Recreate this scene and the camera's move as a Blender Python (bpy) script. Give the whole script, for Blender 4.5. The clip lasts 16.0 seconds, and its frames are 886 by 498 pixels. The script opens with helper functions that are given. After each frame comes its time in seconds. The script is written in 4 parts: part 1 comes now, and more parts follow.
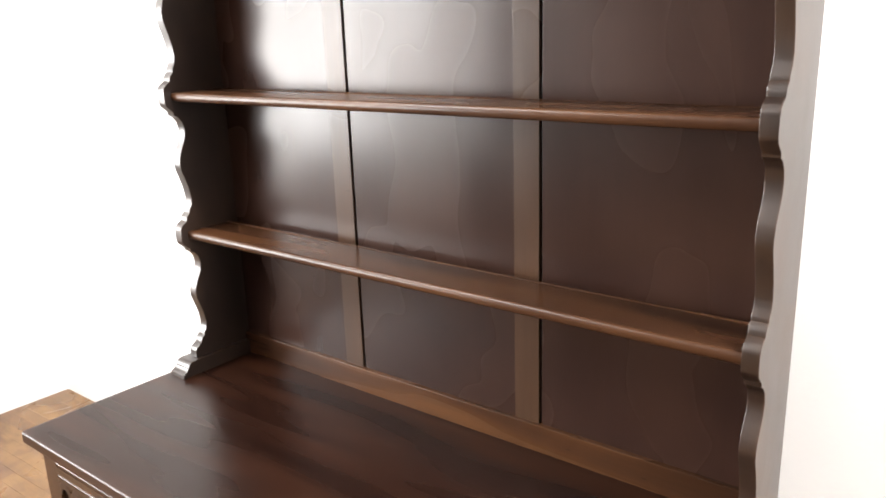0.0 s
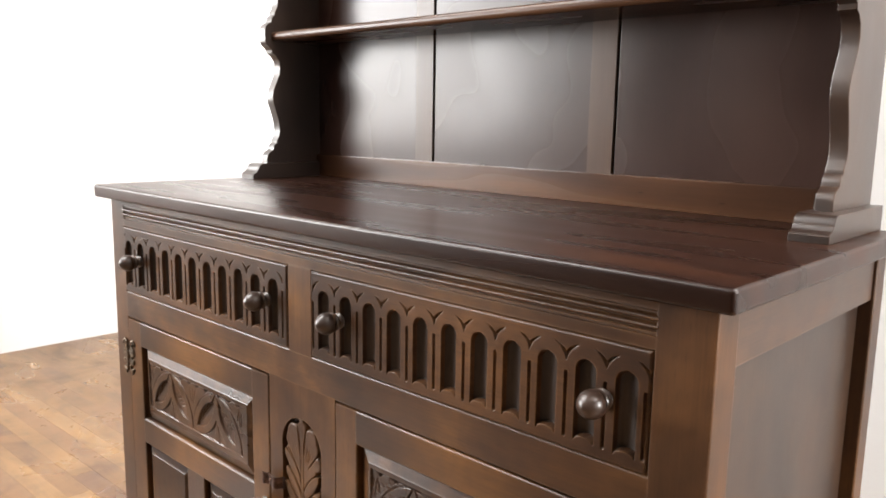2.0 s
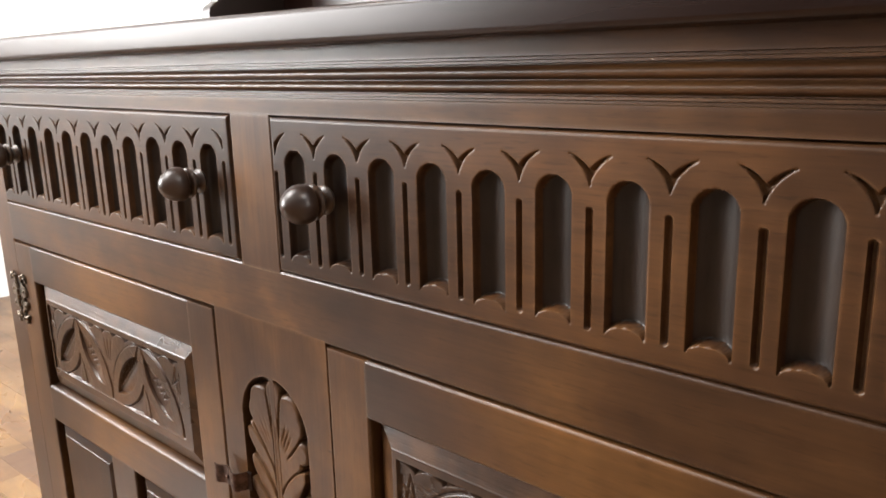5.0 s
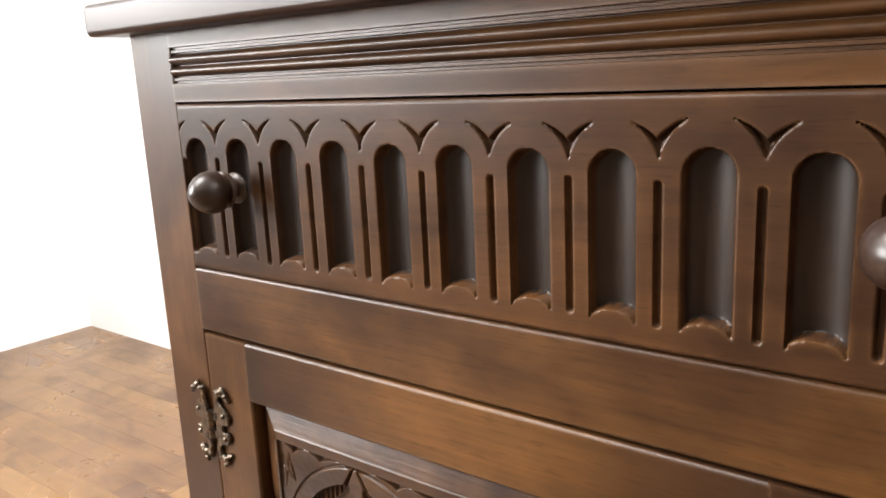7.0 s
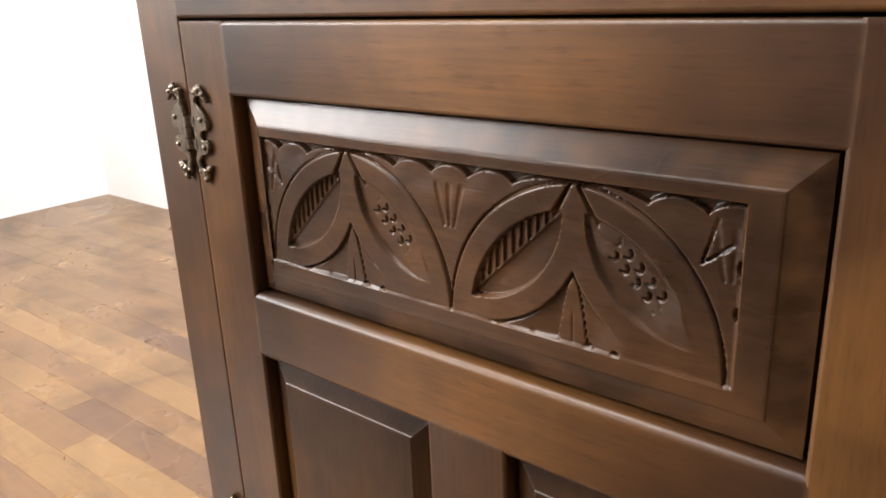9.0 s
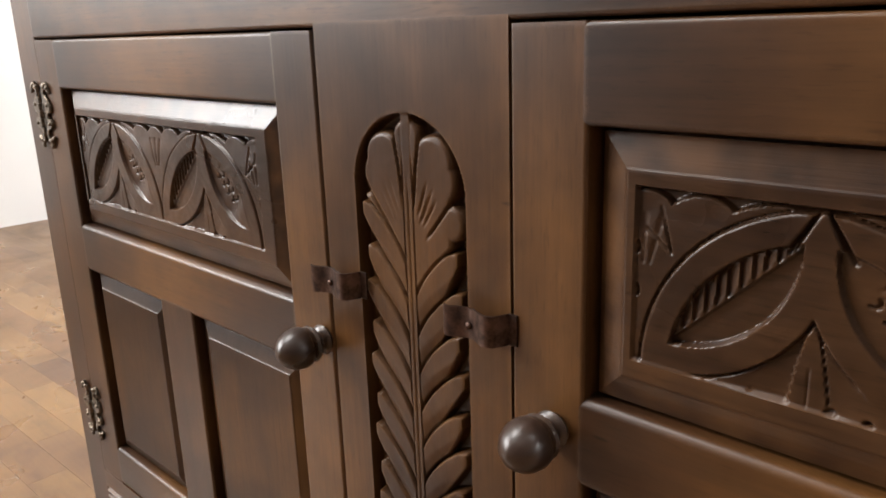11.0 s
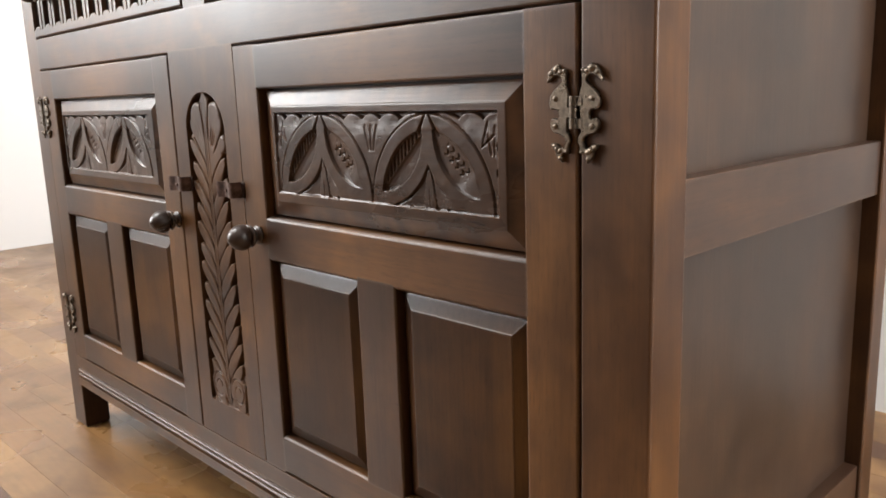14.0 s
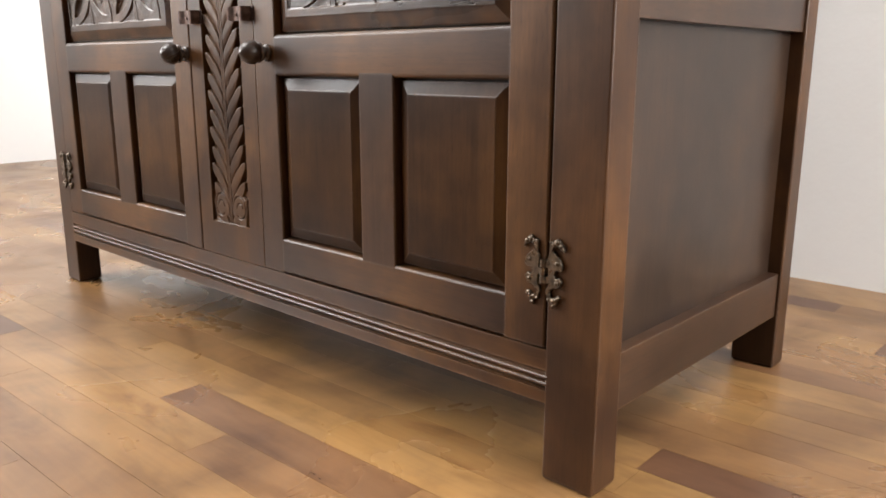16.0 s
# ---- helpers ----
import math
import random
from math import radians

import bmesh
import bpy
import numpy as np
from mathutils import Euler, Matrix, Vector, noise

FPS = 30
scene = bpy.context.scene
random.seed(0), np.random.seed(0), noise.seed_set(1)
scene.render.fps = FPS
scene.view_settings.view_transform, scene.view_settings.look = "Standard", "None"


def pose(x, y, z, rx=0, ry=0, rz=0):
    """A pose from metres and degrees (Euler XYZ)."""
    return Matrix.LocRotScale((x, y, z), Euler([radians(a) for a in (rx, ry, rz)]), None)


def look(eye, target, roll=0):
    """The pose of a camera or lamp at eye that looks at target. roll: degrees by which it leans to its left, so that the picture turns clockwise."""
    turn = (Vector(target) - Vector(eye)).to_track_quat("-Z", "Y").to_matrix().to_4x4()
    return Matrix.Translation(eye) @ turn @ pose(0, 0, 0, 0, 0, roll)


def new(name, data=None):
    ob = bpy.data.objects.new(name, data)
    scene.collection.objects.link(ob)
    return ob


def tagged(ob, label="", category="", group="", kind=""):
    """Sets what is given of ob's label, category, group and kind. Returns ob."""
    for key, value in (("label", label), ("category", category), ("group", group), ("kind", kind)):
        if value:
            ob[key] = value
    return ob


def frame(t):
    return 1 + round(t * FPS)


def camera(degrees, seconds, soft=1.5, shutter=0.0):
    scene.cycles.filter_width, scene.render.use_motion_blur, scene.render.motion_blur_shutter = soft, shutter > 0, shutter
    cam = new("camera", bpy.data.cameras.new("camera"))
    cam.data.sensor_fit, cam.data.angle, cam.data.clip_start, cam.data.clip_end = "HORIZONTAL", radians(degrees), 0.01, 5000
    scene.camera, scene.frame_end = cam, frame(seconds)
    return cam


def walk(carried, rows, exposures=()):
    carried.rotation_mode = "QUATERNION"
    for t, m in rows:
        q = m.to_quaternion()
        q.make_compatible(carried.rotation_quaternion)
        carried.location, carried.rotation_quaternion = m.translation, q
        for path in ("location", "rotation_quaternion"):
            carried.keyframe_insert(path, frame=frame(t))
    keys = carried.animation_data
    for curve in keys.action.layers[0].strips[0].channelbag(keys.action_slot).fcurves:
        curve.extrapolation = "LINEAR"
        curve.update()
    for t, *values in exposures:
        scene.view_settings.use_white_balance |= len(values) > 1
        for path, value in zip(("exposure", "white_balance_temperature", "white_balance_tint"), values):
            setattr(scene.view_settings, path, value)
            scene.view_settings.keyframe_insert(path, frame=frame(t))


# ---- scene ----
cam = camera(58.7, 16.0, soft=1.8)
PATH = [
    (0, (0.833, -0.56, 1.588), (-0.37, 0.942, 1.045), -1.9),
    (0.5, (0.852, -0.577, 1.489), (-0.36, 0.864, 0.814), -2.4),
    (1, (0.863, -0.599, 1.383), (-0.351, 0.797, 0.622), -2.8),
    (1.5, (0.887, -0.606, 1.216), (-0.399, 0.766, 0.535), -2.3),
    (2, (0.892, -0.644, 1.019), (-0.47, 0.784, 0.694), 1.0),
    (2.5, (0.879, -0.62, 0.922), (-0.521, 0.801, 0.779), 0.5),
    (3, (0.868, -0.598, 0.877), (-0.511, 0.836, 0.67), -0.5),
    (3.5, (0.804, -0.465, 0.85), (-0.554, 0.941, 0.426), -2.0),
    (3.7, (0.769, -0.381, 0.854), (-0.604, 1.001, 0.404), -2.4),
    (5.8, (0.331, -0.353, 0.848), (-0.944, 1.118, 0.389), -1.0),
    (6, (0.265, -0.348, 0.849), (-1.021, 1.118, 0.404), -1.4),
    (6.5, (0.098, -0.354, 0.842), (-1.159, 1.135, 0.39), -2.2),
    (7, (-0.036, -0.344, 0.825), (-1.244, 1.188, 0.385), -2.8),
    (7.5, (-0.08, -0.369, 0.775), (-1.171, 1.244, 0.317), -0.4),
    (8, (-0.084, -0.364, 0.68), (-1.183, 1.178, 0.037), -1.0),
    (8.2, (-0.098, -0.342, 0.657), (-1.231, 1.166, -0.008), -1.8),
    (10.3, (0.167, -0.302, 0.647), (-1.135, 1.097, 0.058), -1.5),
    (10.5, (0.214, -0.306, 0.644), (-1.096, 1.09, 0.063), -1.8),
    (11, (0.333, -0.31, 0.634), (-1.016, 1.064, 0.094), -1.9),
    (11.5, (0.461, -0.314, 0.633), (-0.921, 1.045, 0.139), -1.6),
    (12, (0.597, -0.307, 0.619), (-0.84, 1.017, 0.195), -1.2),
    (12.5, (0.715, -0.316, 0.609), (-0.739, 0.994, 0.198), -1.9),
    (13, (0.745, -0.338, 0.603), (-0.722, 0.971, 0.233), -2.9),
    (13.5, (0.797, -0.379, 0.595), (-0.665, 0.927, 0.197), -3.4),
    (14, (0.885, -0.463, 0.577), (-0.527, 0.899, 0.189), -2.0),
    (14.5, (0.928, -0.54, 0.545), (-0.431, 0.891, 0.221), -0.5),
    (15, (0.935, -0.581, 0.489), (-0.391, 0.877, 0.147), -0.2),
    (15.5, (0.946, -0.598, 0.442), (-0.37, 0.852, 0.035), -0.3),
    (16, (0.972, -0.606, 0.411), (-0.35, 0.825, -0.042), 0.1),
]
EXPOSURES = [(0.0, 0.0), (0.5, -0.12), (1.0, -0.16), (1.5, -0.22), (2.5, -0.04), (3.5, -0.11), (5.8, -0.10), (8.2, -0.1), (10.3, -0.45), (12.5, -0.56), (13.5, -0.52), (15.0, -0.52), (16.0, -0.42)]
walk(cam, [(t, look(eye, target, roll)) for t, eye, target, roll in PATH], [(t, 1.55 + stops) for t, stops in EXPOSURES])

from mathutils.geometry import tessellate_polygon

# ---- world and light ----
world = bpy.data.worlds.new("sky")
scene.world = world
world.use_nodes = True
sky = world.node_tree.nodes.new("ShaderNodeTexSky")
sky.sky_type, sky.sun_disc = "NISHITA", False
sky.sun_elevation, sky.sun_rotation = radians(40), radians(250)
world.node_tree.nodes["Background"].inputs[1].default_value = 0.1
world.node_tree.links.new(sky.outputs[0], world.node_tree.nodes["Background"].inputs[0])


def area_light(eye, target, width, height, watts, colour):
    lamp = bpy.data.lights.new("window_and_fill_light", "AREA")
    lamp.shape, lamp.size, lamp.size_y, lamp.energy, lamp.color = "RECTANGLE", width, height, watts, colour
    ob = new("window_and_fill_light", lamp)
    ob.matrix_world = look(eye, target)
    return ob


# daylight in the west window, an unseen east window added to brighten the right flank, and two ceiling panels
WEST_Y0, WEST_Y1, WEST_Z0, WEST_Z1 = -3.15, -1.05, 0.92, 2.38
area_light((-2.78, -2.10, 1.65), (0, -2.10, 1.65), 2.10, 1.46, 138, (1.0, 0.985, 0.975))
EAST_Y0, EAST_Y1, EAST_Z0, EAST_Z1 = 0.02, 0.86, 0.75, 1.95
area_light((3.28, 0.44, 1.35), (0, 0.44, 1.35), 0.84, 1.2, 84, (1.0, 0.985, 0.97))
# panels out of view: overhead light westward, added fill for wall and flank eastward
for panel_x, panel_y, long, wide, watts in ((-1.65, -1.1, 1.5, 1.5, 78), (2.2, 0.3, 1.6, 0.7, 84)):
    area_light((panel_x, panel_y, 3.17), (panel_x, panel_y, 0), long, wide, watts, (1.0, 0.985, 0.965)).name = "ceiling_panel_light"

# ---- materials ----


def nodes_of(name):
    m = bpy.data.materials.new(name)
    m.use_nodes = True
    nt = m.node_tree
    return m, nt, nt.nodes["Principled BSDF"]


def add(nt, kind, **inputs):
    n = nt.nodes.new(kind)
    for key, value in inputs.items():
        n.inputs[key.replace("_", " ")].default_value = value
    return n


def ramp(nt, fac, stops):
    r = nt.nodes.new("ShaderNodeValToRGB")
    while len(r.color_ramp.elements) < len(stops):
        r.color_ramp.elements.new(0.5)
    for e, (p, c) in zip(r.color_ramp.elements, stops):
        e.position, e.color = p, (*c, 1)
    nt.links.new(fac, r.inputs[0])
    return r


def mixed(nt, kind, fac, a, b):
    """A colour mix; fac, a and b are sockets or values."""
    m = nt.nodes.new("ShaderNodeMix")
    m.data_type, m.blend_type = "RGBA", kind
    for socket, value in ((m.inputs[0], fac), (m.inputs[6], a), (m.inputs[7], b)):
        if hasattr(value, "links"):
            nt.links.new(value, socket)
        else:
            socket.default_value = value if not isinstance(value, tuple) else (*value, 1)
    return m.outputs[2]


def wood(name, axis, dark, mid, light, rough=0.34, grain=0.7, worn=None, rub=(0.085, 0.040, 0.014), gloss=0.16, free=False, toned=0.0, relief=1.0):
    """Waxed, stained oak with the grain along an axis (0, 1, 2) of the piece; toned: how much the colour runs lighter
    mid-length and darker towards both ends.
    """
    m, nt, bsdf = nodes_of(name)
    bsdf.inputs["Specular IOR Level"].default_value = gloss
    L = nt.links.new
    tc, info = add(nt, "ShaderNodeTexCoord"), add(nt, "ShaderNodeObjectInfo")
    geo = add(nt, "ShaderNodeNewGeometry")
    shift = nt.nodes.new("ShaderNodeVectorMath")
    shift.operation = "MULTIPLY_ADD"
    L(info.outputs["Random"], shift.inputs[0])
    shift.inputs[1].default_value = (3.1, 5.7, 7.3)
    L(tc.outputs["Object"], shift.inputs[2])

    def stretched(along, across):
        mp = add(nt, "ShaderNodeMapping")
        mp.inputs["Scale"].default_value = [along if i == axis else across for i in range(3)]
        L(shift.outputs[0], mp.inputs[0])
        return mp.outputs[0]

    def noise(vector, scale=1.0, detail=3.0, rough_=0.5, distortion=0.0):
        n = add(nt, "ShaderNodeTexNoise", Scale=scale, Detail=detail, Roughness=rough_, Distortion=distortion)
        L(vector, n.inputs["Vector"])
        return n.outputs[0]

    fibre = noise(stretched(11, 330), 1.0, 4.0, 0.65)
    figure = noise(stretched(3.2, 44), 1.0, 4.0 if relief > 0.5 else 2.0, 0.6 if relief > 0.5 else 0.5, 1.4 if relief > 0.5 else 0.4)
    place = add(nt, "ShaderNodeMapping")
    place.inputs["Scale"].default_value = [2.2 if i == axis else 17.0 for i in range(3)] if free else [4.5 if i == axis else 7.0 for i in range(3)]
    L(geo.outputs["Position"], place.inputs[0])
    stain = noise(place.outputs[0], 1.0, 4.0 if relief > 0.5 else 1.0, 0.55 if relief > 0.5 else 0.4, 0.5 if relief > 0.5 else 0.2)
    mottle = noise(shift.outputs[0], 30.0, 2.0, 0.5)
    wear = noise(tc.outputs["Object"], 75.0, 5.0, 0.7)

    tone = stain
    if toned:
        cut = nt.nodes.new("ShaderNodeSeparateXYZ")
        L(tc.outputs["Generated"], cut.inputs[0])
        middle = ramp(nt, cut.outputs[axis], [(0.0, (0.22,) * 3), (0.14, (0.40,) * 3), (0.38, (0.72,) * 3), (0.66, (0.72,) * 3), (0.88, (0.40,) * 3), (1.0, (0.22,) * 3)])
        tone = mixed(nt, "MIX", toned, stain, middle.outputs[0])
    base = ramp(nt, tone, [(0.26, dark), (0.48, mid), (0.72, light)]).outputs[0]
    patches = ramp(nt, mottle, [(0.32, (0.74, 0.71, 0.70)), (0.5, (1, 1, 1)), (0.68, (1.22, 1.20, 1.12))]).outputs[0]
    base = mixed(nt, "MULTIPLY", min(1.0, 1.3 * grain) if relief > 0.5 else 0.1, base, patches)
    bands = ramp(nt, figure, [(0.30, (0.66, 0.60, 0.56)), (0.5, (1, 1, 1)), (0.70, (1.26, 1.18, 1.05))]).outputs[0]
    base = mixed(nt, "MULTIPLY", grain, base, bands)
    fine = ramp(nt, fibre, [(0.32, (0.66, 0.63, 0.60)), (0.66, (1.20, 1.18, 1.12))]).outputs[0]
    base = mixed(nt, "MULTIPLY", grain, base, fine)
    pores = noise(stretched(60, 560), 1.0, 2.0, 0.5)
    open_pores = ramp(nt, pores, [(0.30, (0.42, 0.38, 0.35)), (0.42, (1, 1, 1))]).outputs[0]
    base = mixed(nt, "MULTIPLY", 0.9 * grain if relief > 0.5 else 0.2 * grain, base, open_pores)
    # a few short dents and scratches
    turned = add(nt, "ShaderNodeMapping")
    turned.inputs["Rotation"].default_value = (0.5, 0.9, 0.6)
    turned.inputs["Scale"].default_value = (20, 95, 95)
    L(shift.outputs[0], turned.inputs[0])
    spot = add(nt, "ShaderNodeTexVoronoi", Scale=1.0, Randomness=1.0)
    L(turned.outputs[0], spot.inputs["Vector"])
    hit = ramp(nt, spot.outputs["Distance"], [(0.06, (1, 1, 1)), (0.13, (0, 0, 0))]).outputs[0]
    few = ramp(nt, spot.outputs["Color"], [(0.84, (0, 0, 0)), (0.86, (1, 1, 1))]).outputs[0]
    nick = mixed(nt, "MULTIPLY", 1.0, hit, few)
    if relief:
        base = mixed(nt, "MULTIPLY", nick, base, (0.42, 0.37, 0.34))
    rubbed = ramp(nt, wear, [(0.68, (1, 1, 1)), (0.78, (1.4, 1.25, 1.05))]).outputs[0]
    base = mixed(nt, "MULTIPLY", 0.6 * grain, base, rubbed)
    if rub:
        # arrises rubbed back to lighter wood
        rounded = add(nt, "ShaderNodeBevel", Radius=0.0045)
        rounded.samples = 3
        turn = nt.nodes.new("ShaderNodeVectorMath")
        turn.operation = "DOT_PRODUCT"
        L(rounded.outputs[0], turn.inputs[0])
        L(geo.outputs["True Normal"], turn.inputs[1])
        arris = ramp(nt, turn.outputs["Value"], [(0.80, (1, 1, 1)), (0.985, (0, 0, 0))]).outputs[0]
        thin = ramp(nt, figure, [(0.40, (0.05, 0.05, 0.05)), (0.62, (0.75, 0.75, 0.75))]).outputs[0]
        base = mixed(nt, "MIX", mixed(nt, "MULTIPLY", 1.0, arris, thin), base, rub)
        # and polished by handling
        shine = nt.nodes.new("ShaderNodeMapRange")
        shine.inputs["To Min"].default_value, shine.inputs["To Max"].default_value = gloss, max(gloss, 0.22 if worn else 0.55)
        L(arris, shine.inputs[0])
        L(shine.outputs[0], bsdf.inputs["Specular IOR Level"])
    if worn:
        ridge = ramp(nt, geo.outputs["Pointiness"], [(0.515, (0, 0, 0)), (0.60, (1, 1, 1))]).outputs[0]
        spots = ramp(nt, mottle, [(0.40, (0.05, 0.05, 0.05)), (0.66, (0.7, 0.7, 0.7))]).outputs[0]
        base = mixed(nt, "MIX", mixed(nt, "MULTIPLY", 1.0, ridge, spots), base, worn)
    L(base, bsdf.inputs["Base Color"])
    r = nt.nodes.new("ShaderNodeMapRange")
    r.inputs["From Min"].default_value, r.inputs["From Max"].default_value = 0.3, 0.7
    r.inputs["To Min"].default_value, r.inputs["To Max"].default_value = rough - 0.01, rough + 0.07
    L(stain, r.inputs[0])
    L(r.outputs[0], bsdf.inputs["Roughness"])
    if not relief:
        return m
    bump = add(nt, "ShaderNodeBump", Strength=0.09 * relief, Distance=0.0008)
    L(fibre, bump.inputs["Height"])
    dent = add(nt, "ShaderNodeBump", Strength=0.10 * relief, Distance=-0.0005)
    L(nick, dent.inputs["Height"])
    L(bump.outputs[0], dent.inputs["Normal"])
    wavy = add(nt, "ShaderNodeBump", Strength=0.10 if relief > 0.5 else 0.05, Distance=0.0012)
    L(noise(shift.outputs[0], 22.0, 1.0, 0.4), wavy.inputs["Height"])
    L(dent.outputs[0], wavy.inputs["Normal"])
    L(wavy.outputs[0], bsdf.inputs["Normal"])
    return m


OAK = ((0.0118, 0.0057, 0.0038), (0.0345, 0.0150, 0.0058), (0.0860, 0.0385, 0.0112))
TOP = ((0.0068, 0.0027, 0.0018), (0.0105, 0.0039, 0.0023), (0.0210, 0.0075, 0.0036))
BACK = ((0.0182, 0.0087, 0.0066), (0.0215, 0.0102, 0.0074), (0.0262, 0.0120, 0.0080))
CARVED = ((0.0105, 0.0055, 0.0038), (0.0230, 0.0110, 0.0058), (0.0500, 0.0228, 0.0090))
rail_x = wood("oak_rail", 0, *OAK, grain=0.5, gloss=0.20)
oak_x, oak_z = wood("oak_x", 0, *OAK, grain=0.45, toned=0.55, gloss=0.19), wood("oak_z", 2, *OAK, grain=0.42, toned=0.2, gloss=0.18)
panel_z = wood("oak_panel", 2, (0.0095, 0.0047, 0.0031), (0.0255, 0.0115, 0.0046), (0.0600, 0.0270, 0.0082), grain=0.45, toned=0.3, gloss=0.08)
top_x = wood("oak_top", 0, *TOP, rough=0.26, grain=0.28, rub=(0.022, 0.010, 0.006), gloss=0.17, free=True, relief=0.0)
back_z = wood("oak_back", 2, *BACK, rough=0.23, grain=0.1, rub=None, gloss=0.22, relief=0.0)
SHELF = ((0.0150, 0.0068, 0.0042), (0.0370, 0.0156, 0.0072), (0.0780, 0.0330, 0.0122))
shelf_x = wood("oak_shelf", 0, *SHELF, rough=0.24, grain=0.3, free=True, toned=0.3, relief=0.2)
muntin_z = wood("oak_muntin", 2, (0.0300, 0.0162, 0.0100), (0.0400, 0.0206, 0.0118), (0.0520, 0.0258, 0.0136), rough=0.28, grain=0.2, rub=None, gloss=0.22, relief=0.2)
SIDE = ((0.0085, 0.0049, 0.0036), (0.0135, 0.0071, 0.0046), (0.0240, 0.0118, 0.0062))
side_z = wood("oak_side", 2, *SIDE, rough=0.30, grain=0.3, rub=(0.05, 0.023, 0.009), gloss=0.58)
flank_y = wood("oak_flank", 1, (0.0165, 0.0080, 0.0046), (0.0240, 0.0115, 0.0060), (0.0380, 0.0176, 0.0080), rough=0.33, grain=0.7, gloss=0.36)
flank_z = wood("oak_flank_panel", 2, (0.0120, 0.0067, 0.0045), (0.0190, 0.0104, 0.0062), (0.0310, 0.0160, 0.0084), rough=0.33, grain=0.6, rub=None, gloss=0.36)
carved_x = wood("oak_carved_x", 0, *CARVED, rough=0.26, grain=0.6, worn=(0.075, 0.035, 0.014), rub=(0.045, 0.021, 0.009), gloss=0.20, relief=3.0)
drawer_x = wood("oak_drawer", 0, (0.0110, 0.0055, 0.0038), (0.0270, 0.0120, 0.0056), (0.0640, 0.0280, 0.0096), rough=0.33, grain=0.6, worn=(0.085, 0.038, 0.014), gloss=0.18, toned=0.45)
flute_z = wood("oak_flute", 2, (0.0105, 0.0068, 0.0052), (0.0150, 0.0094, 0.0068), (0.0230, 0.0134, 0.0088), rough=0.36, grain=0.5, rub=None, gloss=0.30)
post_z = wood("oak_post", 2, (0.0115, 0.0054, 0.0035), (0.0300, 0.0130, 0.0053), (0.0700, 0.0300, 0.0095), rough=0.34, grain=0.45, gloss=0.22)
carved_z = wood("oak_carved_z", 2, *OAK, rough=0.34, grain=0.4, worn=(0.080, 0.038, 0.014), gloss=0.15)
knob_wood = wood("oak_turned", 1, (0.0130, 0.0076, 0.0056), (0.021, 0.0118, 0.0084), (0.033, 0.0175, 0.0115), rough=0.27, grain=0.3, gloss=0.34)


def metal(name, colour, rough):
    m, nt, bsdf = nodes_of(name)
    tc = add(nt, "ShaderNodeTexCoord")
    n = add(nt, "ShaderNodeTexNoise", Scale=160.0, Detail=4.0, Roughness=0.6)
    nt.links.new(tc.outputs["Object"], n.inputs["Vector"])
    c = ramp(nt, n.outputs[0], [(0.35, tuple(v * 0.35 for v in colour)), (0.62, colour)])
    nt.links.new(c.outputs[0], bsdf.inputs["Base Color"])
    r = ramp(nt, n.outputs[0], [(0.3, (rough + 0.2,) * 3), (0.65, (rough,) * 3)])
    nt.links.new(r.outputs[0], bsdf.inputs["Roughness"])
    bump = add(nt, "ShaderNodeBump", Strength=0.25, Distance=0.0008)
    nt.links.new(n.outputs[0], bump.inputs["Height"])
    nt.links.new(bump.outputs[0], bsdf.inputs["Normal"])
    bsdf.inputs["Metallic"].default_value = 1.0
    return m


antique_brass = metal("antique_brass", (0.140, 0.112, 0.086), 0.25)
dull_copper = metal("dull_copper", (0.085, 0.052, 0.041), 0.40)


def plaster(name, colour, rough, bump_size):
    m, nt, bsdf = nodes_of(name)
    tc = add(nt, "ShaderNodeTexCoord")
    n = add(nt, "ShaderNodeTexNoise", Scale=bump_size, Detail=5.0, Roughness=0.6)
    big = add(nt, "ShaderNodeTexNoise", Scale=1.3, Detail=3.0)
    for t in (n, big):
        nt.links.new(tc.outputs["Object"], t.inputs["Vector"])
    c = ramp(nt, big.outputs[0], [(0.3, tuple(v * 0.95 for v in colour)), (0.7, colour)])
    nt.links.new(c.outputs[0], bsdf.inputs["Base Color"])
    b = add(nt, "ShaderNodeBump", Strength=0.18, Distance=0.004)
    nt.links.new(n.outputs[0], b.inputs["Height"])
    nt.links.new(b.outputs[0], bsdf.inputs["Normal"])
    bsdf.inputs["Roughness"].default_value = rough
    return m


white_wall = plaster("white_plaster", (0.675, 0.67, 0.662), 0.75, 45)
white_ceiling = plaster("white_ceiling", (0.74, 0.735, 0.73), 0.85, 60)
# for walls out of view, darkened so less light bounces onto the dresser's front
unseen_dark_wall = plaster("unseen_dark_plaster", (0.16, 0.145, 0.13), 0.8, 45)


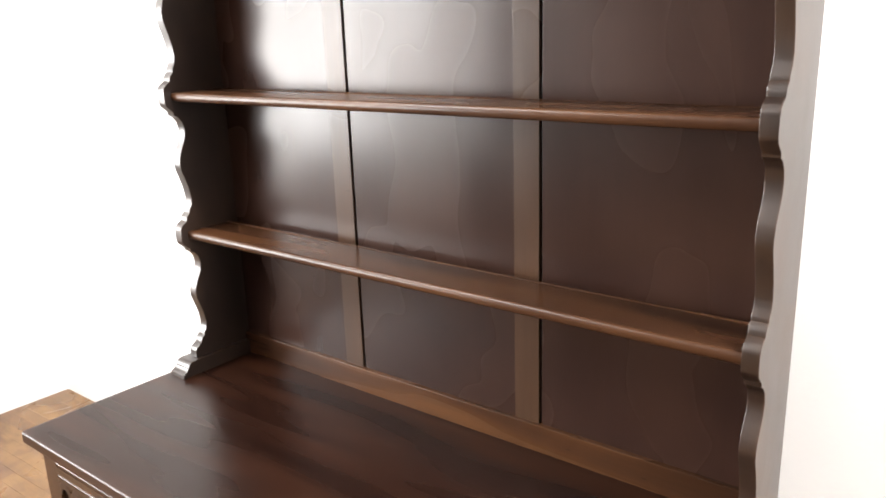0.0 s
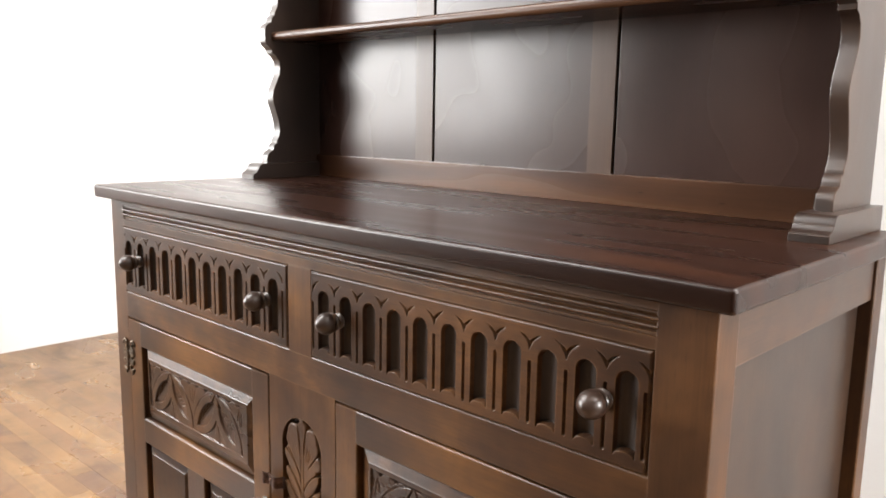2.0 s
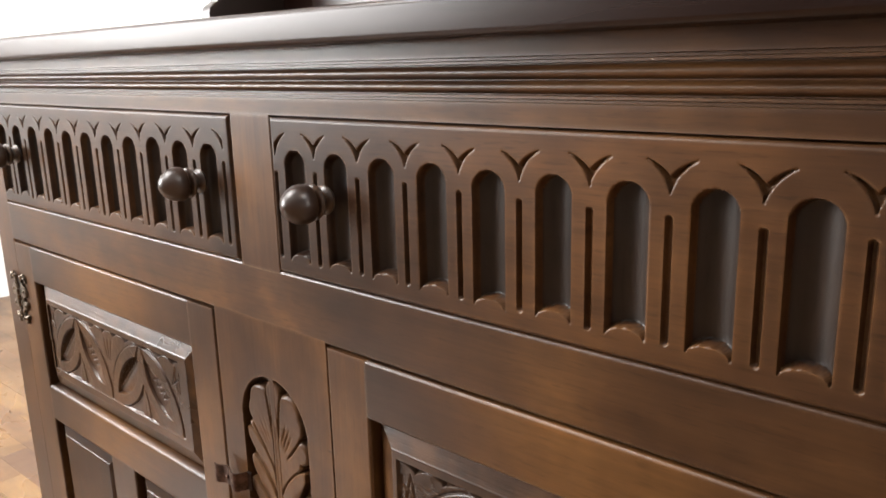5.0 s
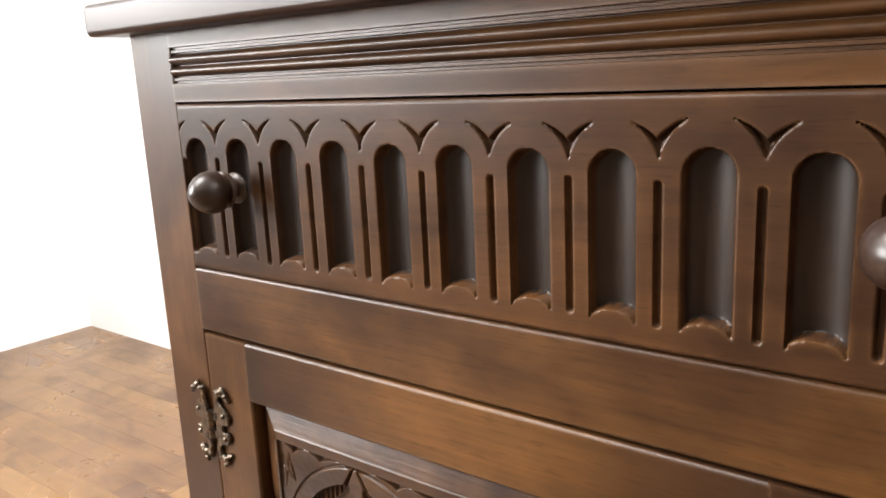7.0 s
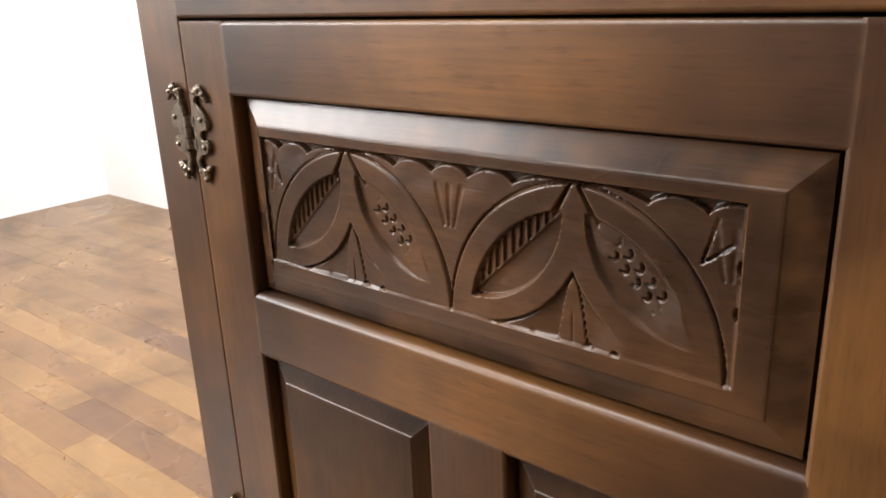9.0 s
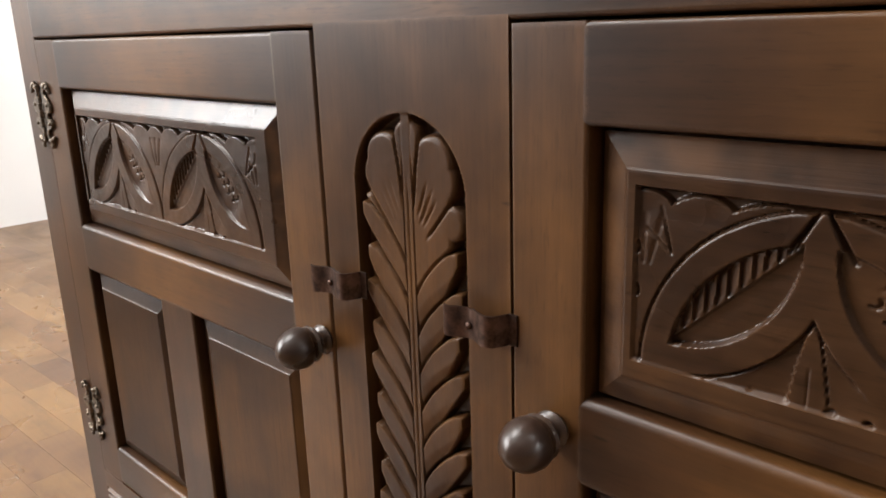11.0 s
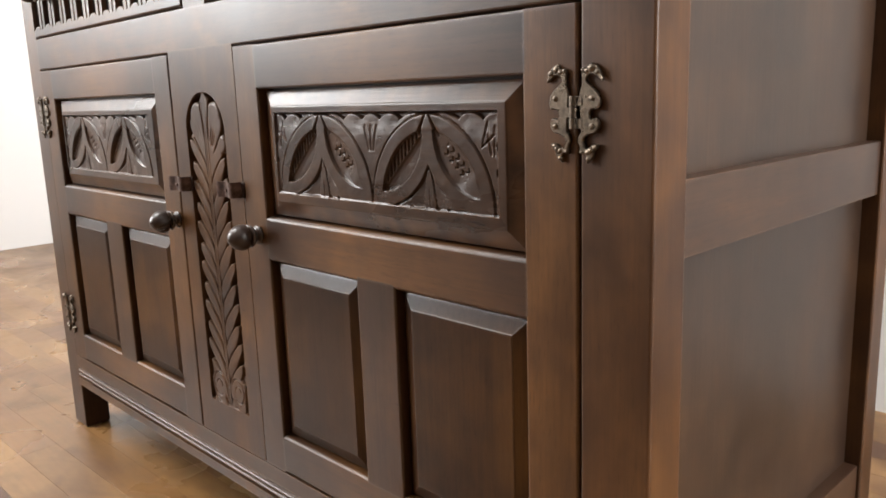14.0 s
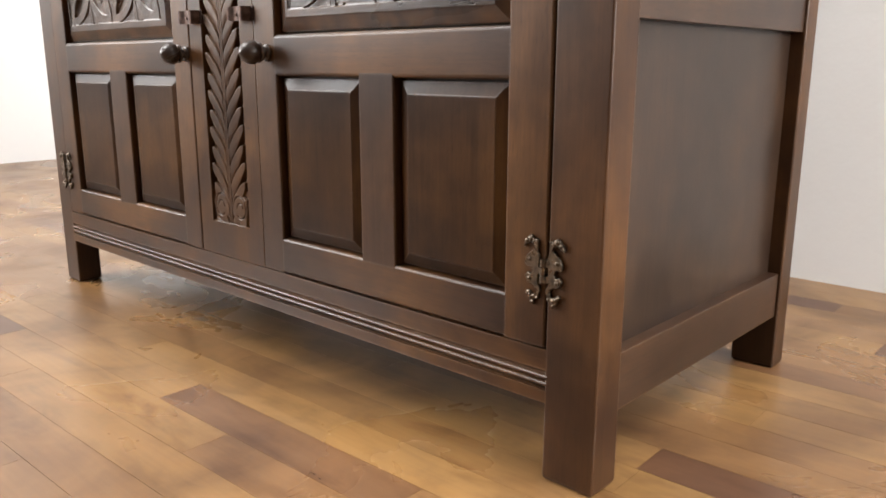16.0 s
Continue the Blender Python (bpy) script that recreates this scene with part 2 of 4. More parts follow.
def floor_wood(name, per_island):
    m, nt, bsdf = nodes_of(name)
    L = nt.links.new
    tc = add(nt, "ShaderNodeTexCoord")
    if per_island:
        pick = add(nt, "ShaderNodeNewGeometry").outputs["Random Per Island"]
    else:
        pick = add(nt, "ShaderNodeObjectInfo").outputs["Random"]
    pos = add(nt, "ShaderNodeNewGeometry").outputs["Position"]
    shift = nt.nodes.new("ShaderNodeVectorMath")
    shift.operation = "MULTIPLY_ADD"
    L(pick, shift.inputs[0])
    shift.inputs[1].default_value = (9.0, 17.0, 5.0)
    L(pos, shift.inputs[2])

    def stretched(along, across):
        mp = add(nt, "ShaderNodeMapping")
        mp.inputs["Scale"].default_value = (along, across, across)
        L(shift.outputs[0], mp.inputs[0])
        return mp.outputs[0]

    fibre = add(nt, "ShaderNodeTexNoise", Scale=1.0, Detail=4.0, Roughness=0.6)
    L(stretched(6, 160), fibre.inputs["Vector"])
    cloud = add(nt, "ShaderNodeTexNoise", Scale=1.0, Detail=4.0, Roughness=0.6, Distortion=1.0)
    L(stretched(5, 16), cloud.inputs["Vector"])
    soil = add(nt, "ShaderNodeTexNoise", Scale=4.2, Detail=4.0, Roughness=0.55, Distortion=0.8)
    L(pos, soil.inputs["Vector"])
    plank = ramp(nt, pick, [(0.0, (0.068, 0.032, 0.018)), (0.06, (0.098, 0.049, 0.023)), (0.20, (0.127, 0.066, 0.027)),
                            (0.60, (0.141, 0.076, 0.029)), (1.0, (0.170, 0.095, 0.036))]).outputs[0]
    c = ramp(nt, cloud.outputs[0], [(0.3, (0.58, 0.50, 0.44)), (0.48, (1, 1, 1)), (0.75, (1.1, 1.05, 0.98))]).outputs[0]
    base = mixed(nt, "MULTIPLY", 0.75, plank, c)
    f = ramp(nt, fibre.outputs[0], [(0.3, (0.78, 0.72, 0.66)), (0.6, (1.04, 1.03, 1.02))]).outputs[0]
    base = mixed(nt, "MULTIPLY", 0.45, base, f)
    s = ramp(nt, soil.outputs[0], [(0.34, (0.42, 0.36, 0.36)), (0.50, (0.95, 0.95, 0.95)), (0.68, (1.14, 1.10, 1.0))]).outputs[0]
    base = mixed(nt, "MULTIPLY", 0.62, base, s)
    spot = add(nt, "ShaderNodeTexNoise", Scale=16.0, Detail=5.0, Roughness=0.65)
    L(pos, spot.inputs["Vector"])
    grime = ramp(nt, spot.outputs[0], [(0.26, (0.40, 0.34, 0.33)), (0.48, (1, 1, 1))]).outputs[0]
    base = mixed(nt, "MULTIPLY", 0.4, base, grime)
    L(base, bsdf.inputs["Base Color"])
    r = ramp(nt, soil.outputs[0], [(0.3, (0.40,) * 3), (0.65, (0.24,) * 3)])
    L(r.outputs[0], bsdf.inputs["Roughness"])
    b = add(nt, "ShaderNodeBump", Strength=0.05, Distance=0.0015)
    L(fibre.outputs[0], b.inputs["Height"])
    L(b.outputs[0], bsdf.inputs["Normal"])
    return m


plank_wood, plank_wood_far = floor_wood("plank_wood", False), floor_wood("plank_wood_far", True)
joint_dark = plaster("floor_joint", (0.03, 0.018, 0.010), 0.8, 60)

# ---- mesh helpers ----


def mesh_of(name, bm, smooth=True):
    me = bpy.data.meshes.new(name)
    bm.normal_update()
    bm.to_mesh(me)
    bm.free()
    if smooth:
        me.shade_smooth()
        me.set_sharp_from_angle(angle=radians(38))
    return me


def part(name, bm, material, parent, label="", place=(0, 0, 0)):
    me = bm if isinstance(bm, bpy.types.Mesh) else mesh_of(name, bm)
    if not me.materials:
        me.materials.append(material)
    ob = new(name, me)
    ob.parent = parent
    ob.location = place
    if len(me.polygons) < 600:
        flat = ob.modifiers.new("even_faces", "WEIGHTED_NORMAL")
        flat.keep_sharp = True
    return tagged(ob, label)


def box_bm(sx, sy, sz, bevel=0.0015, segments=2):
    bm = bmesh.new()
    bmesh.ops.create_cube(bm, size=1.0, matrix=Matrix.Diagonal((sx, sy, sz, 1)))
    if bevel:
        bmesh.ops.bevel(bm, geom=bm.edges[:], offset=bevel, segments=segments, profile=0.6, affect="EDGES")
    return bm


def eased_bm(sx, sy, sz, bevel, axis):
    """A bar whose long edges (along the axis) alone are eased, so that its ends butt cleanly."""
    bm = box_bm(sx, sy, sz, 0)
    if bevel:
        run = [e for e in bm.edges if abs((e.verts[0].co - e.verts[1].co)[axis]) > 1e-6]
        bmesh.ops.bevel(bm, geom=run, offset=bevel, segments=3, profile=0.5, affect="EDGES")
    return bm


def board(name, x0, x1, y0, y1, z0, z1, material, parent, bevel=0.0015, label="", segments=2, base=(0, 0, 0)):
    """A board between two corners (in the world); base: where the parent stands."""
    c = ((x0 + x1) / 2 - base[0], (y0 + y1) / 2 - base[1], (z0 + z1) / 2 - base[2])
    return part(name, box_bm(x1 - x0, y1 - y0, z1 - z0, bevel, segments), material, parent, label, c)


def lathe_bm(profile, n=28):
    """Profile of (radius, height along -y) turned round the y axis."""
    bm = bmesh.new()
    rings = []
    for r, h in profile:
        rings.append([bm.verts.new((r * math.cos(2 * math.pi * k / n), -h, r * math.sin(2 * math.pi * k / n))) for k in range(n)])
    for a, b in zip(rings, rings[1:]):
        for k in range(n):
            bm.faces.new((a[k], a[(k + 1) % n], b[(k + 1) % n], b[k]))
    bm.faces.new(rings[0])
    bm.faces.new(rings[-1][::-1])
    bmesh.ops.recalc_face_normals(bm, faces=bm.faces[:])
    return bm


def extruded_bm(outline, depth, axis, bevel=0.0):
    """A closed outline of (a, b) points, extruded by depth along axis x ('x': a=y, b=z), y ('y': a=x, b=z) or z ('z': a=x, b=y), centred."""
    at = {"x": lambda a, b, d: (d, a, b), "y": lambda a, b, d: (a, d, b), "z": lambda a, b, d: (a, b, d)}[axis]
    bm = bmesh.new()
    lo = [bm.verts.new(at(a, b, -depth / 2)) for a, b in outline]
    hi = [bm.verts.new(at(a, b, depth / 2)) for a, b in outline]
    n = len(outline)
    bm.faces.new(lo[::-1])
    bm.faces.new(hi)
    for k in range(n):
        bm.faces.new((lo[k], lo[(k + 1) % n], hi[(k + 1) % n], hi[k]))
    bmesh.ops.recalc_face_normals(bm, faces=bm.faces[:])
    if bevel:
        caps = [e for e in bm.edges if abs((e.verts[0].co - e.verts[1].co).dot(Vector(at(0, 0, 1)))) < 1e-6]
        bmesh.ops.bevel(bm, geom=caps, offset=bevel, segments=2, profile=0.6, affect="EDGES", clamp_overlap=True)
    return bm


def relief_mesh(name, width, height, thick, step, depth_at, sunk=None):
    """A carved board: its front (towards -y) is sunk by depth_at(u, v) metres; u, v run from the lower left corner. Centred in x and z, its face at y = 0. What lies deeper than sunk takes the second material."""
    nx, nz = int(round(width / step)) + 1, int(round(height / step)) + 1
    u, v = np.meshgrid(np.linspace(0, width, nx), np.linspace(0, height, nz))
    d = depth_at(u, v)
    front = np.stack([u - width / 2, d, v - height / 2], -1).reshape(-1, 3)
    i = np.arange(nx * nz).reshape(nz, nx)
    quads = np.stack([i[:-1, :-1], i[:-1, 1:], i[1:, 1:], i[1:, :-1]], -1).reshape(-1, 4)
    rim = np.concatenate([i[0, :], i[1:, -1], i[-1, -2::-1], i[-2:0:-1, 0]])
    back = front[rim].copy()
    back[:, 1] = thick
    k, n = len(rim), len(front)
    ring = n + np.arange(k)
    skirt = np.stack([rim, ring, np.roll(ring, -1), np.roll(rim, -1)], -1)
    me = bpy.data.meshes.new(name)
    me.from_pydata(np.concatenate([front, back]).tolist(), [], quads.tolist() + skirt.tolist() + [ring[::-1].tolist()])
    if sunk:
        deep = np.zeros(len(me.polygons), dtype=np.int32)
        deep[:len(quads)] = d.ravel()[quads].min(axis=1) > sunk
        me.polygons.foreach_set("material_index", deep)
    me.shade_smooth()
    me.set_sharp_from_angle(angle=radians(55))
    return me


def soft(x):
    x = np.clip(x, 0, 1)
    return x * x * (3 - 2 * x)


# ---- the room ----
WX0, WX1, WY0, WY1, WZ = -2.70, 3.2, -5.8, 0.988, 3.2
T = 0.16


def wall_with_opening(name, along, a0, a1, b0, b1, o0, o1, p0, p1, material, label):
    """A wall of thickness T between a0 and a1, from b0 to b1 along its run, with an opening o0..o1 by p0..p1."""
    bm = bmesh.new()
    for s0, s1, z0, z1 in ((b0, o0, 0, WZ), (o1, b1, 0, WZ), (o0, o1, 0, p0), (o0, o1, p1, WZ)):
        c = ((a0 + a1) / 2, (s0 + s1) / 2, (z0 + z1) / 2)
        size = (a1 - a0, s1 - s0, z1 - z0)
        if along == "x":
            c, size = (c[1], c[0], c[2]), (size[1], size[0], size[2])
        bmesh.ops.create_cube(bm, size=1.0, matrix=Matrix.Translation(c) @ Matrix.Diagonal((*size, 1)))
    ob = new(name, mesh_of(name, bm, False))
    ob.data.materials.append(material)
    return tagged(ob, label, "wall", kind="structure")


def plain_slab(name, x0, x1, y0, y1, z0, z1, material, label, category):
    ob = new(name, mesh_of(name, box_bm(x1 - x0, y1 - y0, z1 - z0, 0), False))
    ob.location = ((x0 + x1) / 2, (y0 + y1) / 2, (z0 + z1) / 2)
    ob.data.materials.append(material)
    return tagged(ob, label, category, kind="structure")


wall_with_opening("wall_west", "y", WX0 - T, WX0, WY0 - T, WY1 + T, WEST_Y0, WEST_Y1, WEST_Z0, WEST_Z1, white_wall, "white plastered side wall with a window opening")
plain_slab("wall_south", WX0, WX1, WY0 - T, WY0, 0, WZ, unseen_dark_wall, "plain far wall out of view, darkened to cut bounce light", "wall")
plain_slab("wall_north", WX0, WX1, WY1, WY1 + T, 0, WZ, white_wall, "white plastered wall behind the dresser", "wall")
# the opening is made for the added east lamp
wall_with_opening("wall_east", "y", WX1, WX1 + T, WY0 - T, WY1 + T, EAST_Y0, EAST_Y1, EAST_Z0, EAST_Z1, unseen_dark_wall, "side wall out of view, darkened to cut bounce light, with an added opening")
plain_slab("ceiling", WX0 - T, WX1 + T, WY0 - T, WY1 + T, WZ, WZ + 0.1, white_ceiling, "plain white ceiling", "ceiling")
floor = plain_slab("floor", WX0 - T, WX1 + T, WY0 - T, WY1 + T, -0.12, -0.004, joint_dark, "honey-brown strip floor of worn hardwood boards", "floor")

# ---- the dresser's base ----
HALF, DEPTH = {-1: 0.600, 1: 0.609}, 0.499
INNER = {-1: 0.548, 1: 0.549}
TOP_Z, SLAB = 0.862, 0.024
DRAWER_Z0, DRAWER_Z1 = 0.6885, 0.8110
DOOR_Z0, DOOR_Z1, DOOR_X0, DOOR_X1 = 0.1405, 0.636, 0.079, 0.5485
GAP = 0.0008
POST_D, EASE = 0.044, 0.0028

dresser = tagged(new("dresser_base"), "dark-stained carved oak dresser base with two drawers and two doors", "dresser")


def leg_bm(sx, sy, sz):
    """A post with eased arrises and a worn, rounded foot."""
    bm = box_bm(sx, sy, sz, 0)
    upright = [e for e in bm.edges if abs(e.verts[0].co.z - e.verts[1].co.z) > sz / 2]
    bmesh.ops.bevel(bm, geom=upright, offset=EASE, segments=3, profile=0.5, affect="EDGES")
    foot = [e for e in bm.edges if all(v.co.z < -sz / 2 + 1e-5 for v in e.verts)]
    bmesh.ops.bevel(bm, geom=foot, offset=0.005, segments=2, profile=0.5, affect="EDGES")
    return bm


for sx in (-1, 1):
    for y0, y1 in ((0, POST_D), (DEPTH - 0.036, DEPTH)):
        part("leg", leg_bm(HALF[sx] - INNER[sx], y1 - y0, TOP_Z), post_z, dresser, "", (sx * (HALF[sx] + INNER[sx]) / 2, (y0 + y1) / 2, TOP_Z / 2))

# top slab with a rounded edge
slab = box_bm(1.255, 0.514, SLAB, 0)
bmesh.ops.bevel(slab, geom=[e for e in slab.edges if abs(e.verts[0].co.z - e.verts[1].co.z) > 0.01], offset=0.006, segments=3, profile=0.5, affect="EDGES")
bmesh.ops.bevel(slab, geom=[e for e in slab.edges if abs(e.verts[0].co.z - e.verts[1].co.z) < 1e-5], offset=0.0045, segments=3, profile=0.5, affect="EDGES")
part("top", slab, top_x, dresser, "polished dark reddish oak top with rounded edge", (0.0035, 0.235, TOP_Z + SLAB / 2))


def moulded_rail(name, profile, x0, x1, thick, parent):
    """A rail whose front follows (z, sunk depth) points from the bottom up."""
    pts = [(d, z) for z, d in profile]
    outline = pts + [(thick, profile[-1][0]), (thick, profile[0][0])]
    c = ((x0 + x1) / 2, 0, 0)
    return part(name, extruded_bm(outline, x1 - x0, "x"), rail_x, parent, "", c)


def bead(z0, z1, proud, n=8):
    """A half-round bead between two heights."""
    return [(z0 + (z1 - z0) * k / n, 0.004 - (0.004 + proud) * math.sin(math.pi * k / n) ** 0.7) for k in range(n + 1)]


frieze = [(0.8122, 0), (0.825, 0), (0.8255, 0.0025), (0.827, 0.0025), (0.8275, 0.0008), (0.829, 0.0008), (0.8295, 0.004)]
frieze += bead(0.830, 0.8375, 0.001) + bead(0.838, 0.846, 0.001)
frieze += [(0.8465, 0.004), (0.847, 0.0008), (0.8485, 0.0008), (0.849, 0.0025), (0.8505, 0.0025), (0.851, 0), (0.862, 0)]
moulded_rail("top_rail", frieze, -INNER[-1] - EASE, INNER[1] + EASE, 0.03, dresser)
part("middle_rail", eased_bm(INNER[-1] + INNER[1] + 2 * EASE, 0.03, DRAWER_Z0 - DOOR_Z1 - 2 * GAP, EASE, 0), rail_x, dresser, "", ((INNER[1] - INNER[-1]) / 2, 0.015, (DRAWER_Z0 + DOOR_Z1) / 2))
plinth = [(0.083, 0.0), (0.0965, 0.0), (0.097, 0.003), (0.0985, 0.003), (0.099, 0.0005)]
plinth += bead(0.0995, 0.1065, 0.001) + bead(0.107, 0.1135, 0.001)
plinth += [(0.114, 0.0005), (0.1155, 0.003), (0.117, 0.003), (0.1175, 0), (0.1393, 0)]
moulded_rail("bottom_rail", plinth, -INNER[-1] - EASE, INNER[1] + EASE, 0.03, dresser)
part("drawer_divider", eased_bm(0.056 - 2 * GAP, 0.03, 0.8122 - DRAWER_Z0 + GAP + EASE, 0.0016, 2), oak_z, dresser, "", (0, 0.015, (DRAWER_Z0 - GAP - EASE + 0.8122) / 2))

# carcass behind the front, so that no light leaks through the joints
board("carcass_back", -INNER[-1] - 0.02, INNER[1] + 0.02, DEPTH - 0.012, DEPTH - 0.003, 0.10, TOP_Z - 0.002, side_z, dresser, 0)
board("carcass_floor", -INNER[-1] - 0.02, INNER[1] + 0.02, 0.032, DEPTH - 0.013, 0.108, 0.122, side_z, dresser, 0)
board("dust_board", -INNER[-1], INNER[1], 0.032, DEPTH - 0.013, 0.655, 0.668, side_z, dresser, 0)

# framed sides
for sx in (-1, 1):
    for name, z0, z1, mat in (("side_top_rail", 0.797, TOP_Z, flank_y), ("side_middle_rail", 0.453, 0.511, flank_y), ("side_bottom_rail", 0.076, 0.137, flank_y)):
        part(name, box_bm(0.022, DEPTH - 0.036 - POST_D, z1 - z0, 0.0018), mat, dresser, "", (sx * (HALF[sx] - 0.011 - 0.004), (POST_D + DEPTH - 0.036) / 2, (z0 + z1) / 2))
    for z0, z1 in ((0.137, 0.453), (0.511, 0.797)):
        part("side_panel", box_bm(0.008, DEPTH - 0.036 - POST_D, z1 - z0 + 0.004, 0), flank_z, dresser, "", (sx * (HALF[sx] - 0.023), (POST_D + DEPTH - 0.036) / 2, (z0 + z1) / 2))

# turned acorn knob
KNOB = [(0.0085, 0.0), (0.0105, 0.001), (0.0115, 0.003), (0.0105, 0.005), (0.0075, 0.0065), (0.0068, 0.009), (0.0078, 0.0105),
        (0.0125, 0.0115), (0.0138, 0.0135), (0.0130, 0.0155), (0.0092, 0.0166), (0.0092, 0.0180), (0.0132, 0.0192), (0.0150, 0.0205),
        (0.0154, 0.0235), (0.0148, 0.0285), (0.0130, 0.0330), (0.0102, 0.0368), (0.0070, 0.0395), (0.0042, 0.0410), (0.0020, 0.0418), (0.0006, 0.0420)]
knob_mesh = mesh_of("knob", lathe_bm([(r * 0.95, h * 0.95) for r, h in KNOB], 32))

# drawers with fluted, arcaded fronts
PITCH, FLUTE = 0.0467, 0.0126
rng = np.random.default_rng(7)
DRAWER_W, DRAWER_H = 0.549 - 0.028 - 0.0012, DRAWER_Z1 - DRAWER_Z0 - 0.0008


def arcade(u, v, END):
    w = DRAWER_W
    d = np.zeros_like(u)
    foot, crown = 0.0115, 0.0975
    for k in range(11):
        cx = END + (k + 0.5) * PITCH + rng.normal(0, 0.0003)
        hw = FLUTE + rng.normal(0, 0.00025)
        top = crown + rng.normal(0, 0.0006)
        a = u - cx
        vc = top - hw
        inside = np.where(v > vc, hw - np.hypot(a, v - vc), hw - np.abs(a))
        scallop = foot + 0.0056 * np.sqrt(np.clip(1 - (a / (hw * 0.92)) ** 2, 0, 1)) + rng.normal(0, 0.0004)
        inside = np.minimum(inside, v - scallop)
        scoop = 0.0105 * np.sqrt(np.clip(1 - (a / (hw * 1.06)) ** 2, 0.05, 1))
        d = np.maximum(d, scoop * soft(np.minimum(inside / 0.0016, (v - scallop) / 0.0014)))
        # gull-wing cuts over the flute
        r = np.hypot(a, v - vc)
        reach = (np.abs(a) - 0.0098) / (PITCH / 2 - 0.0098)
        cut = 0.0004 + 0.0017 * np.clip(reach, 0, 1) ** 1.3
        arm = (v > vc) & (reach > 0) & (np.abs(a) < PITCH / 2 + 0.0003)
        d = np.where(arm, np.maximum(d, 0.0040 * soft((cut - np.abs(r - 0.0268)) / 0.0011 + 0.1)), d)
    for k in range(12):
        cx = min(max(END + k * PITCH, 0.0036), w - 0.0036) + rng.normal(0, 0.0003)
        lo, hi = 0.0118 + rng.normal(0, 0.0006), 0.0822 + rng.normal(0, 0.0008)
        a = np.abs(u - cx)
        end = np.minimum(v - lo, hi - v)
        inside = 0.0023 - np.hypot(a, np.clip(0.0022 - end, 0, None))
        d = np.maximum(d, 0.0036 * soft(inside / 0.0013))
    edge = np.minimum(np.minimum(u, w - u), np.minimum(v, DRAWER_H - v))
    d += 0.0016 * (1 - soft(edge / 0.0020))
    return d


for sx in (-1, 1):
    mid = (sx * (0.028 + 0.549) / 2, -0.0015, (DRAWER_Z0 + DRAWER_Z1) / 2)
    drawer = tagged(new("drawer"), "oak drawer carved with a row of round-headed flutes")
    drawer.parent = dresser
    drawer.location = mid
    start = -0.0040 if sx < 0 else 0.0052
    drawer_mesh = relief_mesh("drawer_front", DRAWER_W, DRAWER_H, 0.02, 0.0008, lambda u, v: arcade(u, v, start), 0.0046)
    part("drawer_front", drawer_mesh, drawer_x, drawer, "oak front with dark grey stain left in its flutes").data.materials.append(flute_z)
    part("drawer_box", box_bm(DRAWER_W - 0.01, 0.40, 0.10, 0), side_z, drawer, "", (0, 0.222, -0.004))
    for k in (-1, 1):
        part("knob", knob_mesh, knob_wood, drawer, "dark turned acorn-shaped wooden knob", ((k * 0.204 + 0.008, 0.0005, 0.003)))

# doors
CELL, SPAN, CARVE_H = 0.1595, 0.155, 0.086


def stroke(x, y, p0, p1, w0, w1):
    """1 along a tapering cut from p0 to p1, 0 away from it."""
    dx, dy = p1[0] - p0[0], p1[1] - p0[1]
    k = np.clip(((x - p0[0]) * dx + (y - p0[1]) * dy) / (dx * dx + dy * dy), 0, 1)
    away = np.hypot(x - p0[0] - k * dx, y - p0[1] - k * dy)
    return np.clip(1.4 * (1 - away / (w0 + (w1 - w0) * k)), 0, 1)


def uneven(u, v):
    """The low waves that a gouge leaves on a carved surface."""
    return 0.00006 * (np.sin(u * 410 + 1.3 * np.sin(v * 260 + 0.6)) * np.sin(v * 370 + 1.5 * np.sin(u * 210)) + np.sin(u * 230 - v * 170 + 1.4 * np.sin(v * 120)))


